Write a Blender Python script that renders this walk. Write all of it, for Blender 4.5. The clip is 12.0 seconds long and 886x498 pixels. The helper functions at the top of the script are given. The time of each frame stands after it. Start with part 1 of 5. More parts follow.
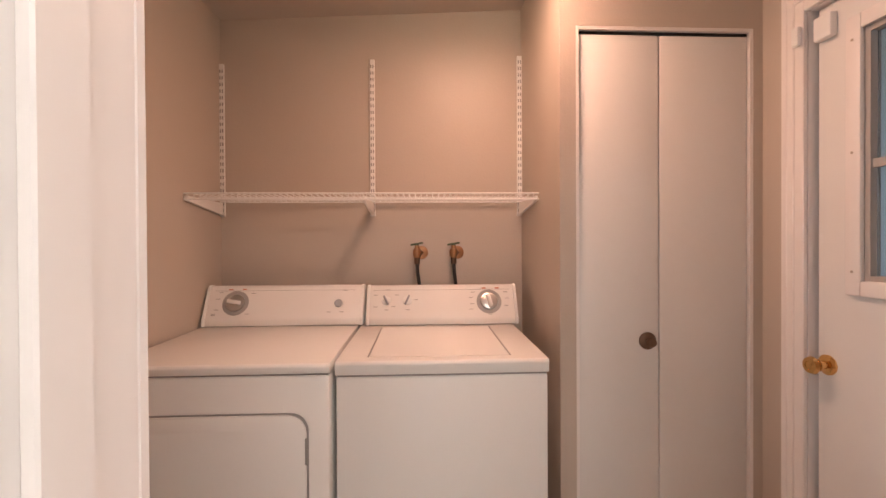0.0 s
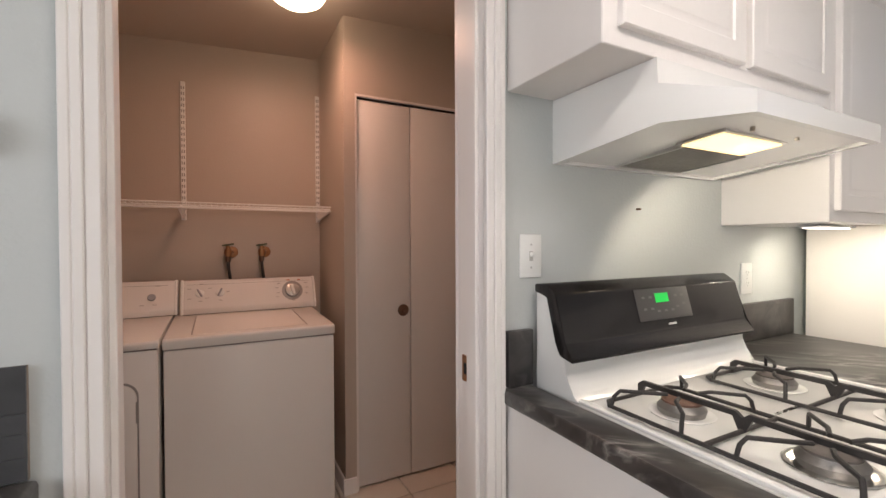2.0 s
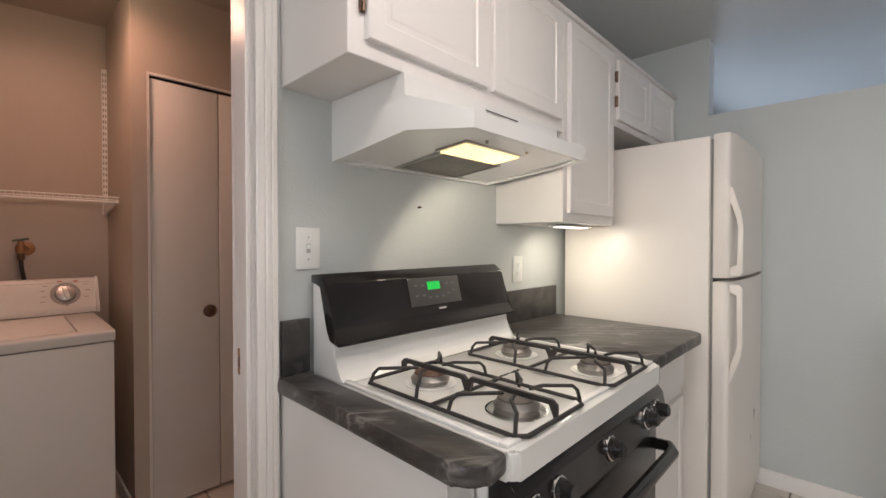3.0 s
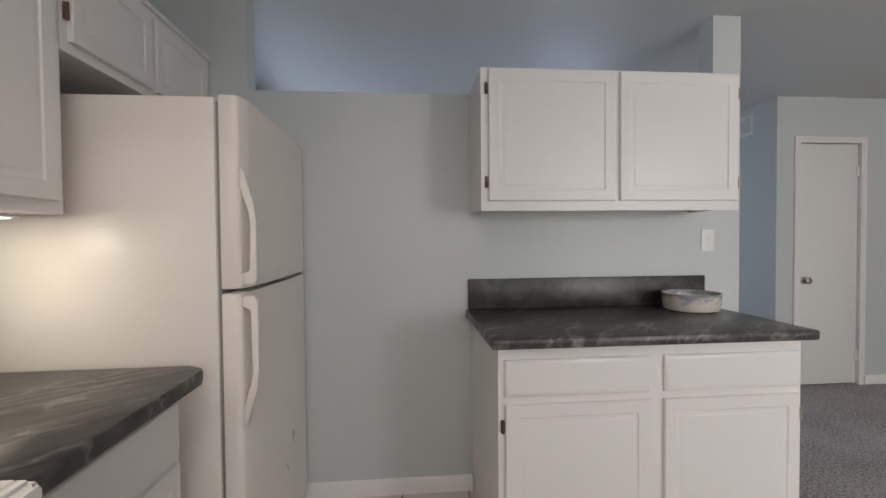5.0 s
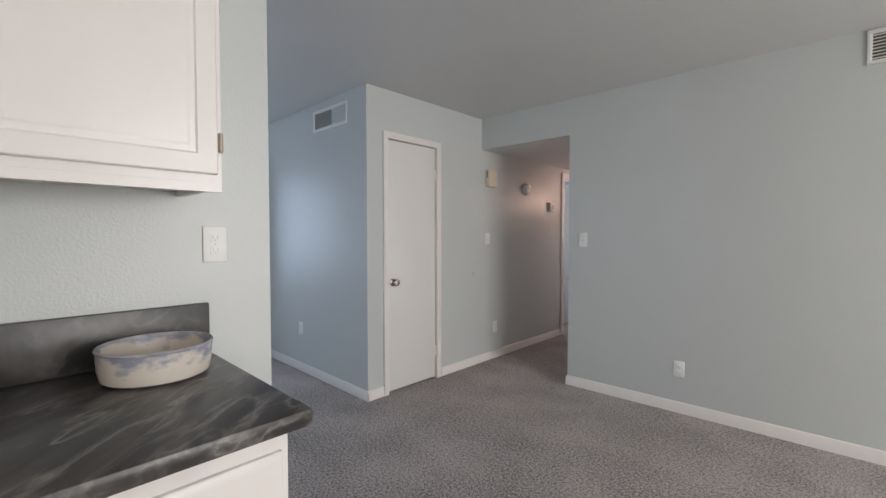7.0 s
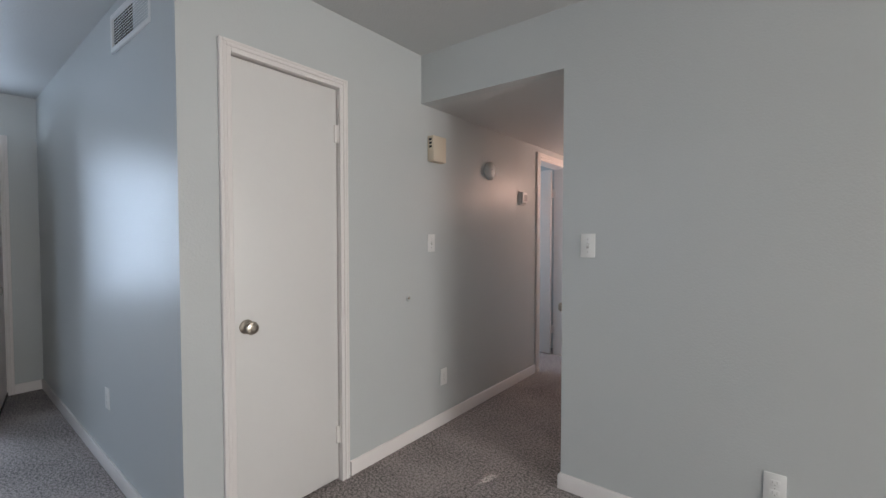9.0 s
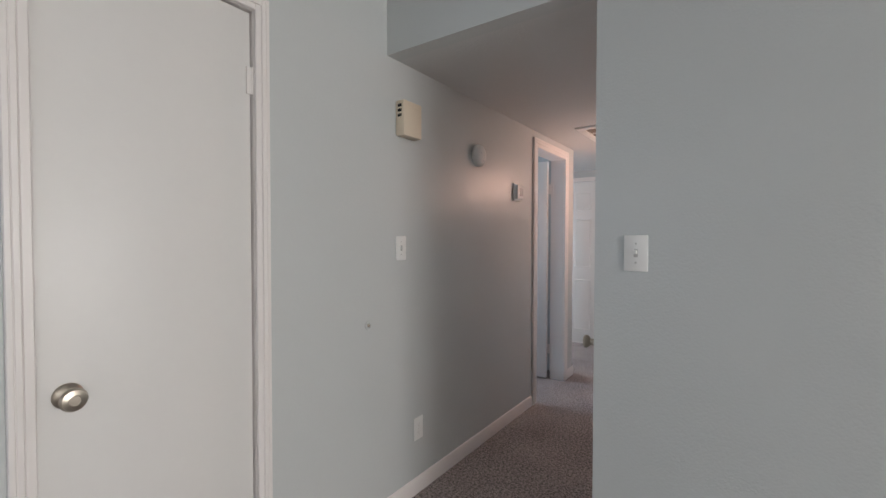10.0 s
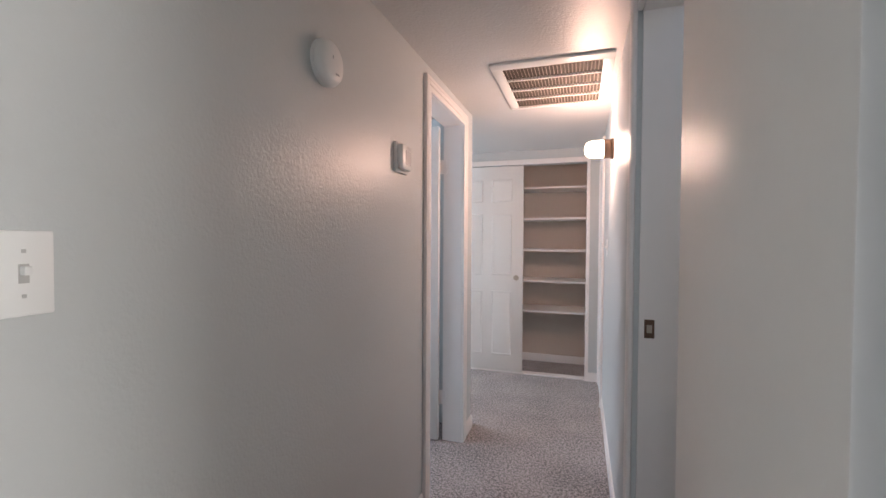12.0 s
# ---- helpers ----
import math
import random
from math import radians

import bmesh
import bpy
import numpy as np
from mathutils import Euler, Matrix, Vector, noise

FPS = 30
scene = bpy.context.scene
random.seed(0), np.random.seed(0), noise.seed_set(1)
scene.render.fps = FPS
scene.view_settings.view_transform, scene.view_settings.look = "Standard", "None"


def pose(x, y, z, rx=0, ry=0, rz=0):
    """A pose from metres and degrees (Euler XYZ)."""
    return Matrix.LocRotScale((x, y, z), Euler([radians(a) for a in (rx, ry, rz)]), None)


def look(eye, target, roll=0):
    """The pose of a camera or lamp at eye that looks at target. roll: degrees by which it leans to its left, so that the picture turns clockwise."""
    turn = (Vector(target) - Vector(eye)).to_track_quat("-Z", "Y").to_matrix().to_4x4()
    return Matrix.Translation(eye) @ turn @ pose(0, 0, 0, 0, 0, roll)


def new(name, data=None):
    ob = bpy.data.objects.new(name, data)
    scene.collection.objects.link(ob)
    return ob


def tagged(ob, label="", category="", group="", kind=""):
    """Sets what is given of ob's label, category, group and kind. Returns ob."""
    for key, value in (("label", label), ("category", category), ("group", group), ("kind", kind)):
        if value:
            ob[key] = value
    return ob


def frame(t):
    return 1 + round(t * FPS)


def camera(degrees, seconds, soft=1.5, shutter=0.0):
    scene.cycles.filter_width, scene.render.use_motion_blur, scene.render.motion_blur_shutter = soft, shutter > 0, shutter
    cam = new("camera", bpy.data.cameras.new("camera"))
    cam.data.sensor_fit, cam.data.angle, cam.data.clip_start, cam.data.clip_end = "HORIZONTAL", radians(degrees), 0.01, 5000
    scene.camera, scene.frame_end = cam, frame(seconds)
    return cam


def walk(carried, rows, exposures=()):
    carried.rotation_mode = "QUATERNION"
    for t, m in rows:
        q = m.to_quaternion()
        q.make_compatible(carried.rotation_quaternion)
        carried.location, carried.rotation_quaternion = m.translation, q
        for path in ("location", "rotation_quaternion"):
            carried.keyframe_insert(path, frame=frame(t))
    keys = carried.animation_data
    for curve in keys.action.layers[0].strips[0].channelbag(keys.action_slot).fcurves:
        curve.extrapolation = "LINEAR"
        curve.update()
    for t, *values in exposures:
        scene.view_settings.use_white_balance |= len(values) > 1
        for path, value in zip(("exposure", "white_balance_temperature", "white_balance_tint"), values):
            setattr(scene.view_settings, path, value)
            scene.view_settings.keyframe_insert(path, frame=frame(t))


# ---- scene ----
cam = camera(91.7, 12.0)
PATH = [
    (0, (0.809, -0.532, 1.283), (0.900, 1.466, 1.268), -0.3),
    (0.5, (0.731, -0.676, 1.298), (1.013, 1.303, 1.274), -0.0),
    (1, (0.690, -0.853, 1.310), (1.152, 1.092, 1.283), -0.1),
    (1.5, (0.693, -1.016, 1.311), (1.372, 0.864, 1.281), -0.2),
    (2, (0.732, -1.189, 1.300), (1.656, 0.584, 1.271), -0.2),
    (2.5, (0.797, -1.335, 1.287), (1.979, 0.279, 1.256), -0.2),
    (2.7, (0.821, -1.381, 1.284), (2.104, 0.153, 1.253), -0.1),
    (4.3, (1.244, -1.326, 1.266), (3.207, -0.947, 1.224), -0.3),
    (4.5, (1.326, -1.357, 1.273), (3.315, -1.147, 1.221), -0.4),
    (5, (1.534, -1.511, 1.283), (3.526, -1.685, 1.236), -0.5),
    (5.5, (1.743, -1.728, 1.286), (3.668, -2.268, 1.233), -0.4),
    (6, (1.912, -1.959, 1.308), (3.653, -2.943, 1.241), -0.1),
    (6.5, (2.017, -2.274, 1.306), (3.524, -3.587, 1.239), 0.1),
    (7, (2.200, -2.600, 1.294), (3.568, -4.058, 1.228), 0.0),
    (7.2, (2.287, -2.727, 1.286), (3.616, -4.220, 1.219), 0.2),
    (8.8, (2.974, -3.805, 1.299), (4.207, -5.378, 1.236), 0.0),
    (9, (3.070, -3.934, 1.303), (4.302, -5.509, 1.241), 0.0),
    (9.5, (3.308, -4.254, 1.278), (4.518, -5.846, 1.242), -0.1),
    (10, (3.515, -4.550, 1.298), (4.673, -6.180, 1.252), 0.1),
    (10.5, (3.698, -4.830, 1.298), (4.663, -6.582, 1.262), 0.2),
    (11, (3.853, -5.139, 1.294), (4.583, -7.000, 1.254), 0.2),
    (11.5, (4.012, -5.443, 1.290), (4.658, -7.336, 1.253), 0.2),
    (12, (4.165, -5.747, 1.304), (4.778, -7.650, 1.256), 0.3),
]
walk(cam, [(t, look(eye, target, roll)) for t, eye, target, roll in PATH],
     exposures=[(0, 1.3), (0.5, 1.05), (1, 0.72), (1.5, 0.47), (2, 0.33), (2.5, 0.2), (4.5, -0.25), (5, -0.33), (5.5, -0.2), (6, -0.04), (7, 0.1), (9, 0.08), (10.5, 0.2), (11.3, 0.42), (12, 0.66)])


# ---- world, light ----
world = bpy.data.worlds.new("sky")
scene.world = world
world.use_nodes = True
wn = world.node_tree.nodes
sky = wn.new("ShaderNodeTexSky")
sky.sky_type, sky.sun_disc = "NISHITA", False
sky.sun_elevation, sky.sun_rotation = radians(50), radians(200)
wn["Background"].inputs["Strength"].default_value = 0.12
world.node_tree.links.new(sky.outputs["Color"], wn["Background"].inputs["Color"])

sun = new("sun", bpy.data.lights.new("sun", "SUN"))
sun.data.energy, sun.data.angle, sun.data.color = 2.0, radians(0.6), (1.0, 0.95, 0.88)
sun.matrix_world = look((-4, -20, 26), (2, -3, 0))


def area(name, eye, target, w, h, power, colour):
    lamp = bpy.data.lights.new(name, "AREA")
    lamp.shape, lamp.size, lamp.size_y, lamp.energy, lamp.color = "RECTANGLE", w, h, power, colour
    ob = new(name, lamp)
    ob.matrix_world = look(eye, target)
    return ob


def bulb(name, place, power, radius, colour):
    lamp = bpy.data.lights.new(name, "POINT")
    lamp.energy, lamp.shadow_soft_size, lamp.color = power, radius, colour
    ob = new(name, lamp)
    ob.location = place
    return ob


WARM = (1.0, 0.51, 0.36)
# skylight through the windows and the open entry door
area("window_light_kitchen", (-1.52, -1.75, 1.55), (2, -1.8, 1.3), 1.5, 1.1, 24, (0.96, 0.97, 1.0))
area("window_light_living", (-1.52, -4.65, 1.35), (3, -4.8, 1.2), 2.2, 1.6, 110, (1.0, 0.965, 0.935))
area("entry_light", (8.09, -4.0, 1.40), (5, -4.1, 1.3), 0.84, 1.3, 24, (0.60, 0.76, 1.0))
area("window_light_dining", (5.3, -0.37, 1.45), (5.2, -2.5, 1.3), 1.7, 1.2, 20, (0.70, 0.82, 1.0))
area("window_light_bedroom", (7.42, -9.5, 1.4), (5, -9.2, 1.0), 1.3, 1.2, 37, (0.78, 0.87, 1.0))
area("window_light_bath", (6.98, -7.7, 1.6), (5, -8.0, 1.2), 0.8, 0.9, 22, (0.66, 0.80, 1.0))
area("laundry_bulb", (1.05, 0.80, 2.35), (1.05, 0.80, 0), 0.24, 0.24, 4.7, WARM)
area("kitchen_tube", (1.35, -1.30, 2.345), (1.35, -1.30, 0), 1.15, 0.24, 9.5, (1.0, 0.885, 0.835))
spot = new("hood_bulb", bpy.data.lights.new("hood_bulb", "SPOT"))
spot.data.energy, spot.data.color, spot.data.spot_size, spot.data.spot_blend, spot.data.shadow_soft_size = 6, (1.0, 0.88, 0.70), radians(150), 0.35, 0.03
spot.matrix_world = look((1.88, -0.585, 1.540), (2.35, -0.50, 0.8))
area("under_cabinet_lamp", (2.62, -0.47, 1.340), (2.72, -0.48, 0.9), 0.10, 0.05, 1.2, (1.0, 0.90, 0.72))
bulb("sconce_bulb", (4.12, -8.35, 1.815), 13.0, 0.06, (1.0, 0.61, 0.48))

# ---- materials ----


def nodes_of(name):
    m = bpy.data.materials.new(name)
    m.use_nodes = True
    t = m.node_tree
    return m, t.nodes, t.links, t.nodes["Principled BSDF"]


def wire(links, a, b):
    links.new(a, b)


def paint(name, colour, rough=0.5, mottling=0.05, peel=0.0, peel_size=160.0, metal=0.0, rough_var=0.08, scale=2.2, spec=0.5, coat=0.0, jitter=0.0):
    """A surface with colour mottling at two scales and fine relief."""
    m, n, l, p = nodes_of(name)
    co = n.new("ShaderNodeTexCoord")
    big, small = n.new("ShaderNodeTexNoise"), n.new("ShaderNodeTexNoise")
    big.inputs["Scale"].default_value, big.inputs["Detail"].default_value = scale, 4
    small.inputs["Scale"].default_value, small.inputs["Detail"].default_value = peel_size * 0.6, 3
    wire(l, co.outputs["Object"], big.inputs["Vector"])
    wire(l, co.outputs["Object"], small.inputs["Vector"])
    mix = n.new("ShaderNodeMix")
    mix.data_type = "RGBA"
    low = [c * (1 - mottling * 1.6) for c in colour]
    high = [min(1, c * (1 + mottling)) for c in colour]
    mix.inputs[6].default_value, mix.inputs[7].default_value = (*low, 1), (*high, 1)
    add = n.new("ShaderNodeMath")
    add.operation = "MULTIPLY_ADD"
    add.inputs[1].default_value = 0.3
    wire(l, small.outputs["Fac"], add.inputs[0])
    sub = n.new("ShaderNodeMath")
    sub.operation = "MULTIPLY"
    sub.inputs[1].default_value = 0.7
    wire(l, big.outputs["Fac"], sub.inputs[0])
    wire(l, sub.outputs[0], add.inputs[2])
    fac = add.outputs[0]
    if jitter:
        info = n.new("ShaderNodeObjectInfo")
        ja = n.new("ShaderNodeMath")
        ja.operation = "MULTIPLY_ADD"
        ja.inputs[1].default_value = jitter
        wire(l, info.outputs["Random"], ja.inputs[0])
        wire(l, fac, ja.inputs[2])
        fac = ja.outputs[0]
    wire(l, fac, mix.inputs[0])
    wire(l, mix.outputs[2], p.inputs["Base Color"])
    r = n.new("ShaderNodeMapRange")
    r.inputs["To Min"].default_value, r.inputs["To Max"].default_value = max(0.02, rough - rough_var), min(1, rough + rough_var)
    wire(l, big.outputs["Fac"], r.inputs["Value"])
    wire(l, r.outputs["Result"], p.inputs["Roughness"])
    p.inputs["Metallic"].default_value = metal
    p.inputs["Specular IOR Level"].default_value = spec
    p.inputs["Coat Weight"].default_value = coat
    if peel:
        bump, tex = n.new("ShaderNodeBump"), n.new("ShaderNodeTexNoise")
        tex.inputs["Scale"].default_value, tex.inputs["Detail"].default_value = peel_size, 2
        wire(l, co.outputs["Object"], tex.inputs["Vector"])
        wire(l, tex.outputs["Fac"], bump.inputs["Height"])
        bump.inputs["Strength"].default_value, bump.inputs["Distance"].default_value = peel, 0.004
        wire(l, bump.outputs["Normal"], p.inputs["Normal"])
    return m


def laminate(name, strength=1.0):
    """Dark grey slate laminate with wispy pale veins."""
    m, n, l, p = nodes_of(name)
    co, mapping = n.new("ShaderNodeTexCoord"), n.new("ShaderNodeMapping")
    mapping.inputs["Rotation"].default_value, mapping.inputs["Scale"].default_value = (0.0, 0.0, 0.0), (1.9, 6.4, 5.6)
    turn = n.new("ShaderNodeMapping")
    turn.inputs["Rotation"].default_value = (0.0, 0.25, 0.78)
    wire(l, co.outputs["Object"], turn.inputs["Vector"])
    wire(l, turn.outputs[0], mapping.inputs["Vector"])
    warp, vein, cloud = n.new("ShaderNodeTexNoise"), n.new("ShaderNodeTexNoise"), n.new("ShaderNodeTexNoise")
    warp.inputs["Scale"].default_value, warp.inputs["Detail"].default_value = 1.6, 2.5
    add = n.new("ShaderNodeVectorMath")
    add.operation = "MULTIPLY_ADD"
    add.inputs[1].default_value = (0.55, 0.55, 0.55)
    wire(l, mapping.outputs[0], warp.inputs["Vector"])
    wire(l, warp.outputs["Color"], add.inputs[0])
    wire(l, mapping.outputs[0], add.inputs[2])
    vein.inputs["Scale"].default_value, vein.inputs["Detail"].default_value, vein.inputs["Roughness"].default_value = 2.0, 4, 0.52
    wire(l, add.outputs[0], vein.inputs["Vector"])
    cloud.inputs["Scale"].default_value, cloud.inputs["Detail"].default_value = 2.6, 5
    wire(l, add.outputs[0], cloud.inputs["Vector"])
    ramp = n.new("ShaderNodeValToRGB")
    e = ramp.color_ramp.elements
    e[0].position, e[0].color = 0.30, (0, 0, 0, 1)
    e[1].position, e[1].color = 0.70, (0, 0, 0, 1)
    for pos, v in ((0.445, 0.0), (0.492, 0.55), (0.5, 0.85), (0.508, 0.55), (0.57, 0.0)):
        k = ramp.color_ramp.elements.new(pos)
        k.color = (v, v, v, 1)
    wire(l, vein.outputs["Fac"], ramp.inputs["Fac"])
    base = n.new("ShaderNodeValToRGB")
    b = base.color_ramp.elements
    b[0].position, b[0].color = 0.34, (0.026, 0.024, 0.024, 1)
    b[1].position, b[1].color = 0.74, (0.078, 0.070, 0.066, 1)
    wire(l, cloud.outputs["Fac"], base.inputs["Fac"])
    fade = n.new("ShaderNodeMath")
    fade.operation = "MULTIPLY"
    wire(l, ramp.outputs["Color"], fade.inputs[0])
    patch = n.new("ShaderNodeTexNoise")
    patch.inputs["Scale"].default_value, patch.inputs["Detail"].default_value = 1.6, 2
    wire(l, mapping.outputs[0], patch.inputs["Vector"])
    keep = n.new("ShaderNodeMapRange")
    keep.inputs["From Min"].default_value, keep.inputs["From Max"].default_value = 0.42, 0.66
    keep.inputs["To Min"].default_value, keep.inputs["To Max"].default_value = 0.08 * strength, 0.85 * strength
    wire(l, patch.outputs["Fac"], keep.inputs["Value"])
    wire(l, keep.outputs["Result"], fade.inputs[1])
    mix = n.new("ShaderNodeMix")
    mix.data_type = "RGBA"
    mix.inputs[7].default_value = (0.36, 0.345, 0.325, 1)
    wire(l, fade.outputs[0], mix.inputs[0])
    wire(l, base.outputs["Color"], mix.inputs[6])
    wire(l, mix.outputs[2], p.inputs["Base Color"])
    p.inputs["Roughness"].default_value = 0.34
    return m


def carpet_material():
    m, n, l, p = nodes_of("carpet_pile")
    co = n.new("ShaderNodeTexCoord")
    fine, mid, big = n.new("ShaderNodeTexNoise"), n.new("ShaderNodeTexNoise"), n.new("ShaderNodeTexNoise")
    for tex, s, d in ((fine, 150, 5), (mid, 70, 5), (big, 2.4, 4)):
        tex.inputs["Scale"].default_value, tex.inputs["Detail"].default_value = s, d
        wire(l, co.outputs["Object"], tex.inputs["Vector"])
    a = n.new("ShaderNodeMath")
    a.operation = "MULTIPLY_ADD"
    a.inputs[1].default_value = 0.5
    wire(l, fine.outputs["Fac"], a.inputs[0])
    s = n.new("ShaderNodeMath")
    s.operation = "MULTIPLY_ADD"
    s.inputs[1].default_value = 0.38
    wire(l, mid.outputs["Fac"], s.inputs[0])
    g = n.new("ShaderNodeMath")
    g.operation = "MULTIPLY"
    g.inputs[1].default_value = 0.12
    wire(l, big.outputs["Fac"], g.inputs[0])
    wire(l, g.outputs[0], s.inputs[2])
    wire(l, s.outputs[0], a.inputs[2])
    ramp = n.new("ShaderNodeValToRGB")
    e = ramp.color_ramp.elements
    e[0].position, e[0].color = 0.425, (0.085, 0.078, 0.074, 1)
    e[1].position, e[1].color = 0.565, (0.50, 0.435, 0.42, 1)
    wire(l, a.outputs[0], ramp.inputs["Fac"])
    wire(l, ramp.outputs["Color"], p.inputs["Base Color"])
    p.inputs["Roughness"].default_value, p.inputs["Specular IOR Level"].default_value = 0.95, 0.1
    p.inputs["Sheen Weight"].default_value = 0.25
    bump = n.new("ShaderNodeBump")
    bump.inputs["Strength"].default_value, bump.inputs["Distance"].default_value = 0.9, 0.008
    wire(l, a.outputs[0], bump.inputs["Height"])
    wire(l, bump.outputs["Normal"], p.inputs["Normal"])
    return m


def glow(name, colour, strength):
    m, n, l, p = nodes_of(name)
    p.inputs["Base Color"].default_value = (*colour, 1)
    p.inputs["Emission Color"].default_value, p.inputs["Emission Strength"].default_value = (*colour, 1), strength
    p.inputs["Roughness"].default_value = 0.3
    return m


def glass_material():
    m, n, l, p = nodes_of("window_glass")
    p.inputs["Transmission Weight"].default_value, p.inputs["Roughness"].default_value = 1.0, 0.01
    p.inputs["IOR"].default_value = 1.45
    return m


WALL = paint("wall_paint", (0.565, 0.588, 0.583), 0.37, 0.03, 0.25, 125, rough_var=0.05)
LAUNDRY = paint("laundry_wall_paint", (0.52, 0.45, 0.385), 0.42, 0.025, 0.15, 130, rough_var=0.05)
HALLCEIL = paint("hall_ceiling_paint", (0.61, 0.615, 0.61), 0.40, 0.03, 0.5, 95, rough_var=0.05)
CEIL = paint("ceiling_paint", (0.61, 0.615, 0.61), 0.50, 0.03, 0.45, 95, rough_var=0.06)
TRIM = paint("trim_paint", (0.82, 0.78, 0.755), 0.32, 0.03, 0.05, 40)
DOOR = paint("door_paint", (0.76, 0.745, 0.72), 0.42, 0.03, 0.06, 60)
CAB = paint("cabinet_paint", (0.79, 0.757, 0.735), 0.33, 0.025, 0.06, 70)
ENAMEL = paint("white_enamel", (0.82, 0.81, 0.79), 0.16, 0.015, 0, coat=0.5, rough_var=0.04)
ENAMEL_OLD = paint("appliance_enamel", (0.80, 0.785, 0.76), 0.24, 0.02, 0.04, 260, rough_var=0.05)
FRIDGE = paint("fridge_enamel", (0.81, 0.755, 0.705), 0.30, 0.02, 0.16, 320)
PLASTIC = paint("white_plastic", (0.82, 0.82, 0.80), 0.35, 0.02)
BEIGE = paint("beige_plastic", (0.70, 0.60, 0.47), 0.45, 0.04)
GREY = paint("grey_plastic", (0.33, 0.34, 0.36), 0.4, 0.05)
MARK = paint("printed_grey", (0.36, 0.35, 0.34), 0.5, 0.02)
RED = paint("printed_red", (0.55, 0.20, 0.12), 0.5, 0.02)
SLOT = paint("pale_grey_plastic", (0.50, 0.49, 0.47), 0.5, 0.03)
SASH = paint("aged_sash", (0.42, 0.39, 0.36), 0.6, 0.1)
BLACK = paint("black_gloss", (0.014, 0.012, 0.012), 0.26, 0.2, 0, spec=0.35, coat=0.15)
BUTTON = paint("button_grey", (0.14, 0.135, 0.135), 0.4, 0.1)
BROWNBLACK = paint("black_glass_panel", (0.030, 0.024, 0.022), 0.16, 0.2, 0)
IRON = paint("cast_iron", (0.030, 0.026, 0.025), 0.55, 0.25, 0.35, 420)
RUSTY = paint("burner_cap_worn", (0.16, 0.085, 0.06), 0.6, 0.35, 0.3, 300, scale=30)
ALLOY = paint("burner_alloy", (0.34, 0.32, 0.30), 0.42, 0.25, 0.2, 200, metal=0.9, scale=25)
CAPGREY = paint("burner_cap_grey", (0.13, 0.11, 0.10), 0.55, 0.3, 0.2, 300, scale=30)
COPPER = paint("tarnished_copper", (0.48, 0.25, 0.13), 0.35, 0.2, 0, metal=1.0)
CHROME = paint("chrome", (0.78, 0.77, 0.75), 0.12, 0.05, 0, metal=1.0)
STEEL = paint("brushed_steel", (0.50, 0.49, 0.47), 0.30, 0.08, 0.1, 300, metal=1.0)
NICKEL = paint("satin_nickel", (0.50, 0.45, 0.38), 0.30, 0.06, 0, metal=1.0)
BRASS = paint("polished_brass", (0.75, 0.46, 0.18), 0.16, 0.06, 0, metal=1.0)
BRONZE = paint("dark_bronze", (0.17, 0.11, 0.08), 0.35, 0.1, 0, metal=1.0)
RUBBER = paint("black_rubber", (0.03, 0.026, 0.024), 0.6, 0.15)
DARK = paint("dark_gap", (0.02, 0.02, 0.02), 0.8, 0.1)
GASKET = paint("gasket_grey", (0.28, 0.27, 0.26), 0.6, 0.05)
MESH = paint("aluminium_filter", (0.26, 0.24, 0.22), 0.5, 0.45, 0.8, 260, metal=0.6, scale=12)
SLATE = paint("slate_tile", (0.062, 0.062, 0.066), 0.4, 0.40, 0.5, 40, scale=9, jitter=0.3)
TILE = paint("floor_tile", (0.66, 0.60, 0.53), 0.30, 0.06, 0.15, 30, scale=5, jitter=0.2)
GROUT = paint("grout", (0.30, 0.25, 0.21), 0.9, 0.12, 0.3, 200)
CARPET = carpet_material()
COUNTER = laminate("slate_laminate")
# same laminate for upright faces; veins weakened in colour to imitate reflection
SPLASH = laminate("slate_laminate_sheen_faded", 0.22)
def dish_material():
    m, n, l, p = nodes_of("glazed_ceramic")
    co, mp = n.new("ShaderNodeTexCoord"), n.new("ShaderNodeMapping")
    mp.inputs["Scale"].default_value = (14, 14, 20)
    wire(l, co.outputs["Object"], mp.inputs["Vector"])
    a, b = n.new("ShaderNodeTexNoise"), n.new("ShaderNodeSeparateXYZ")
    a.inputs["Scale"].default_value, a.inputs["Detail"].default_value = 1.3, 5
    wire(l, mp.outputs[0], a.inputs["Vector"])
    wire(l, co.outputs["Object"], b.inputs[0])
    up = n.new("ShaderNodeMapRange")
    up.inputs["From Min"].default_value, up.inputs["From Max"].default_value = 0.945, 1.01
    up.inputs["To Min"].default_value, up.inputs["To Max"].default_value = -0.22, 0.10
    wire(l, b.outputs["Z"], up.inputs["Value"])
    s = n.new("ShaderNodeMath")
    s.operation = "ADD"
    wire(l, a.outputs["Fac"], s.inputs[0])
    wire(l, up.outputs["Result"], s.inputs[1])
    ramp = n.new("ShaderNodeValToRGB")
    e = ramp.color_ramp.elements
    e[0].position, e[0].color = 0.425, (0.66, 0.60, 0.53, 1)
    e[1].position, e[1].color = 0.58, (0.30, 0.31, 0.38, 1)
    wire(l, s.outputs[0], ramp.inputs["Fac"])
    wire(l, ramp.outputs["Color"], p.inputs["Base Color"])
    p.inputs["Roughness"].default_value = 0.2
    return m


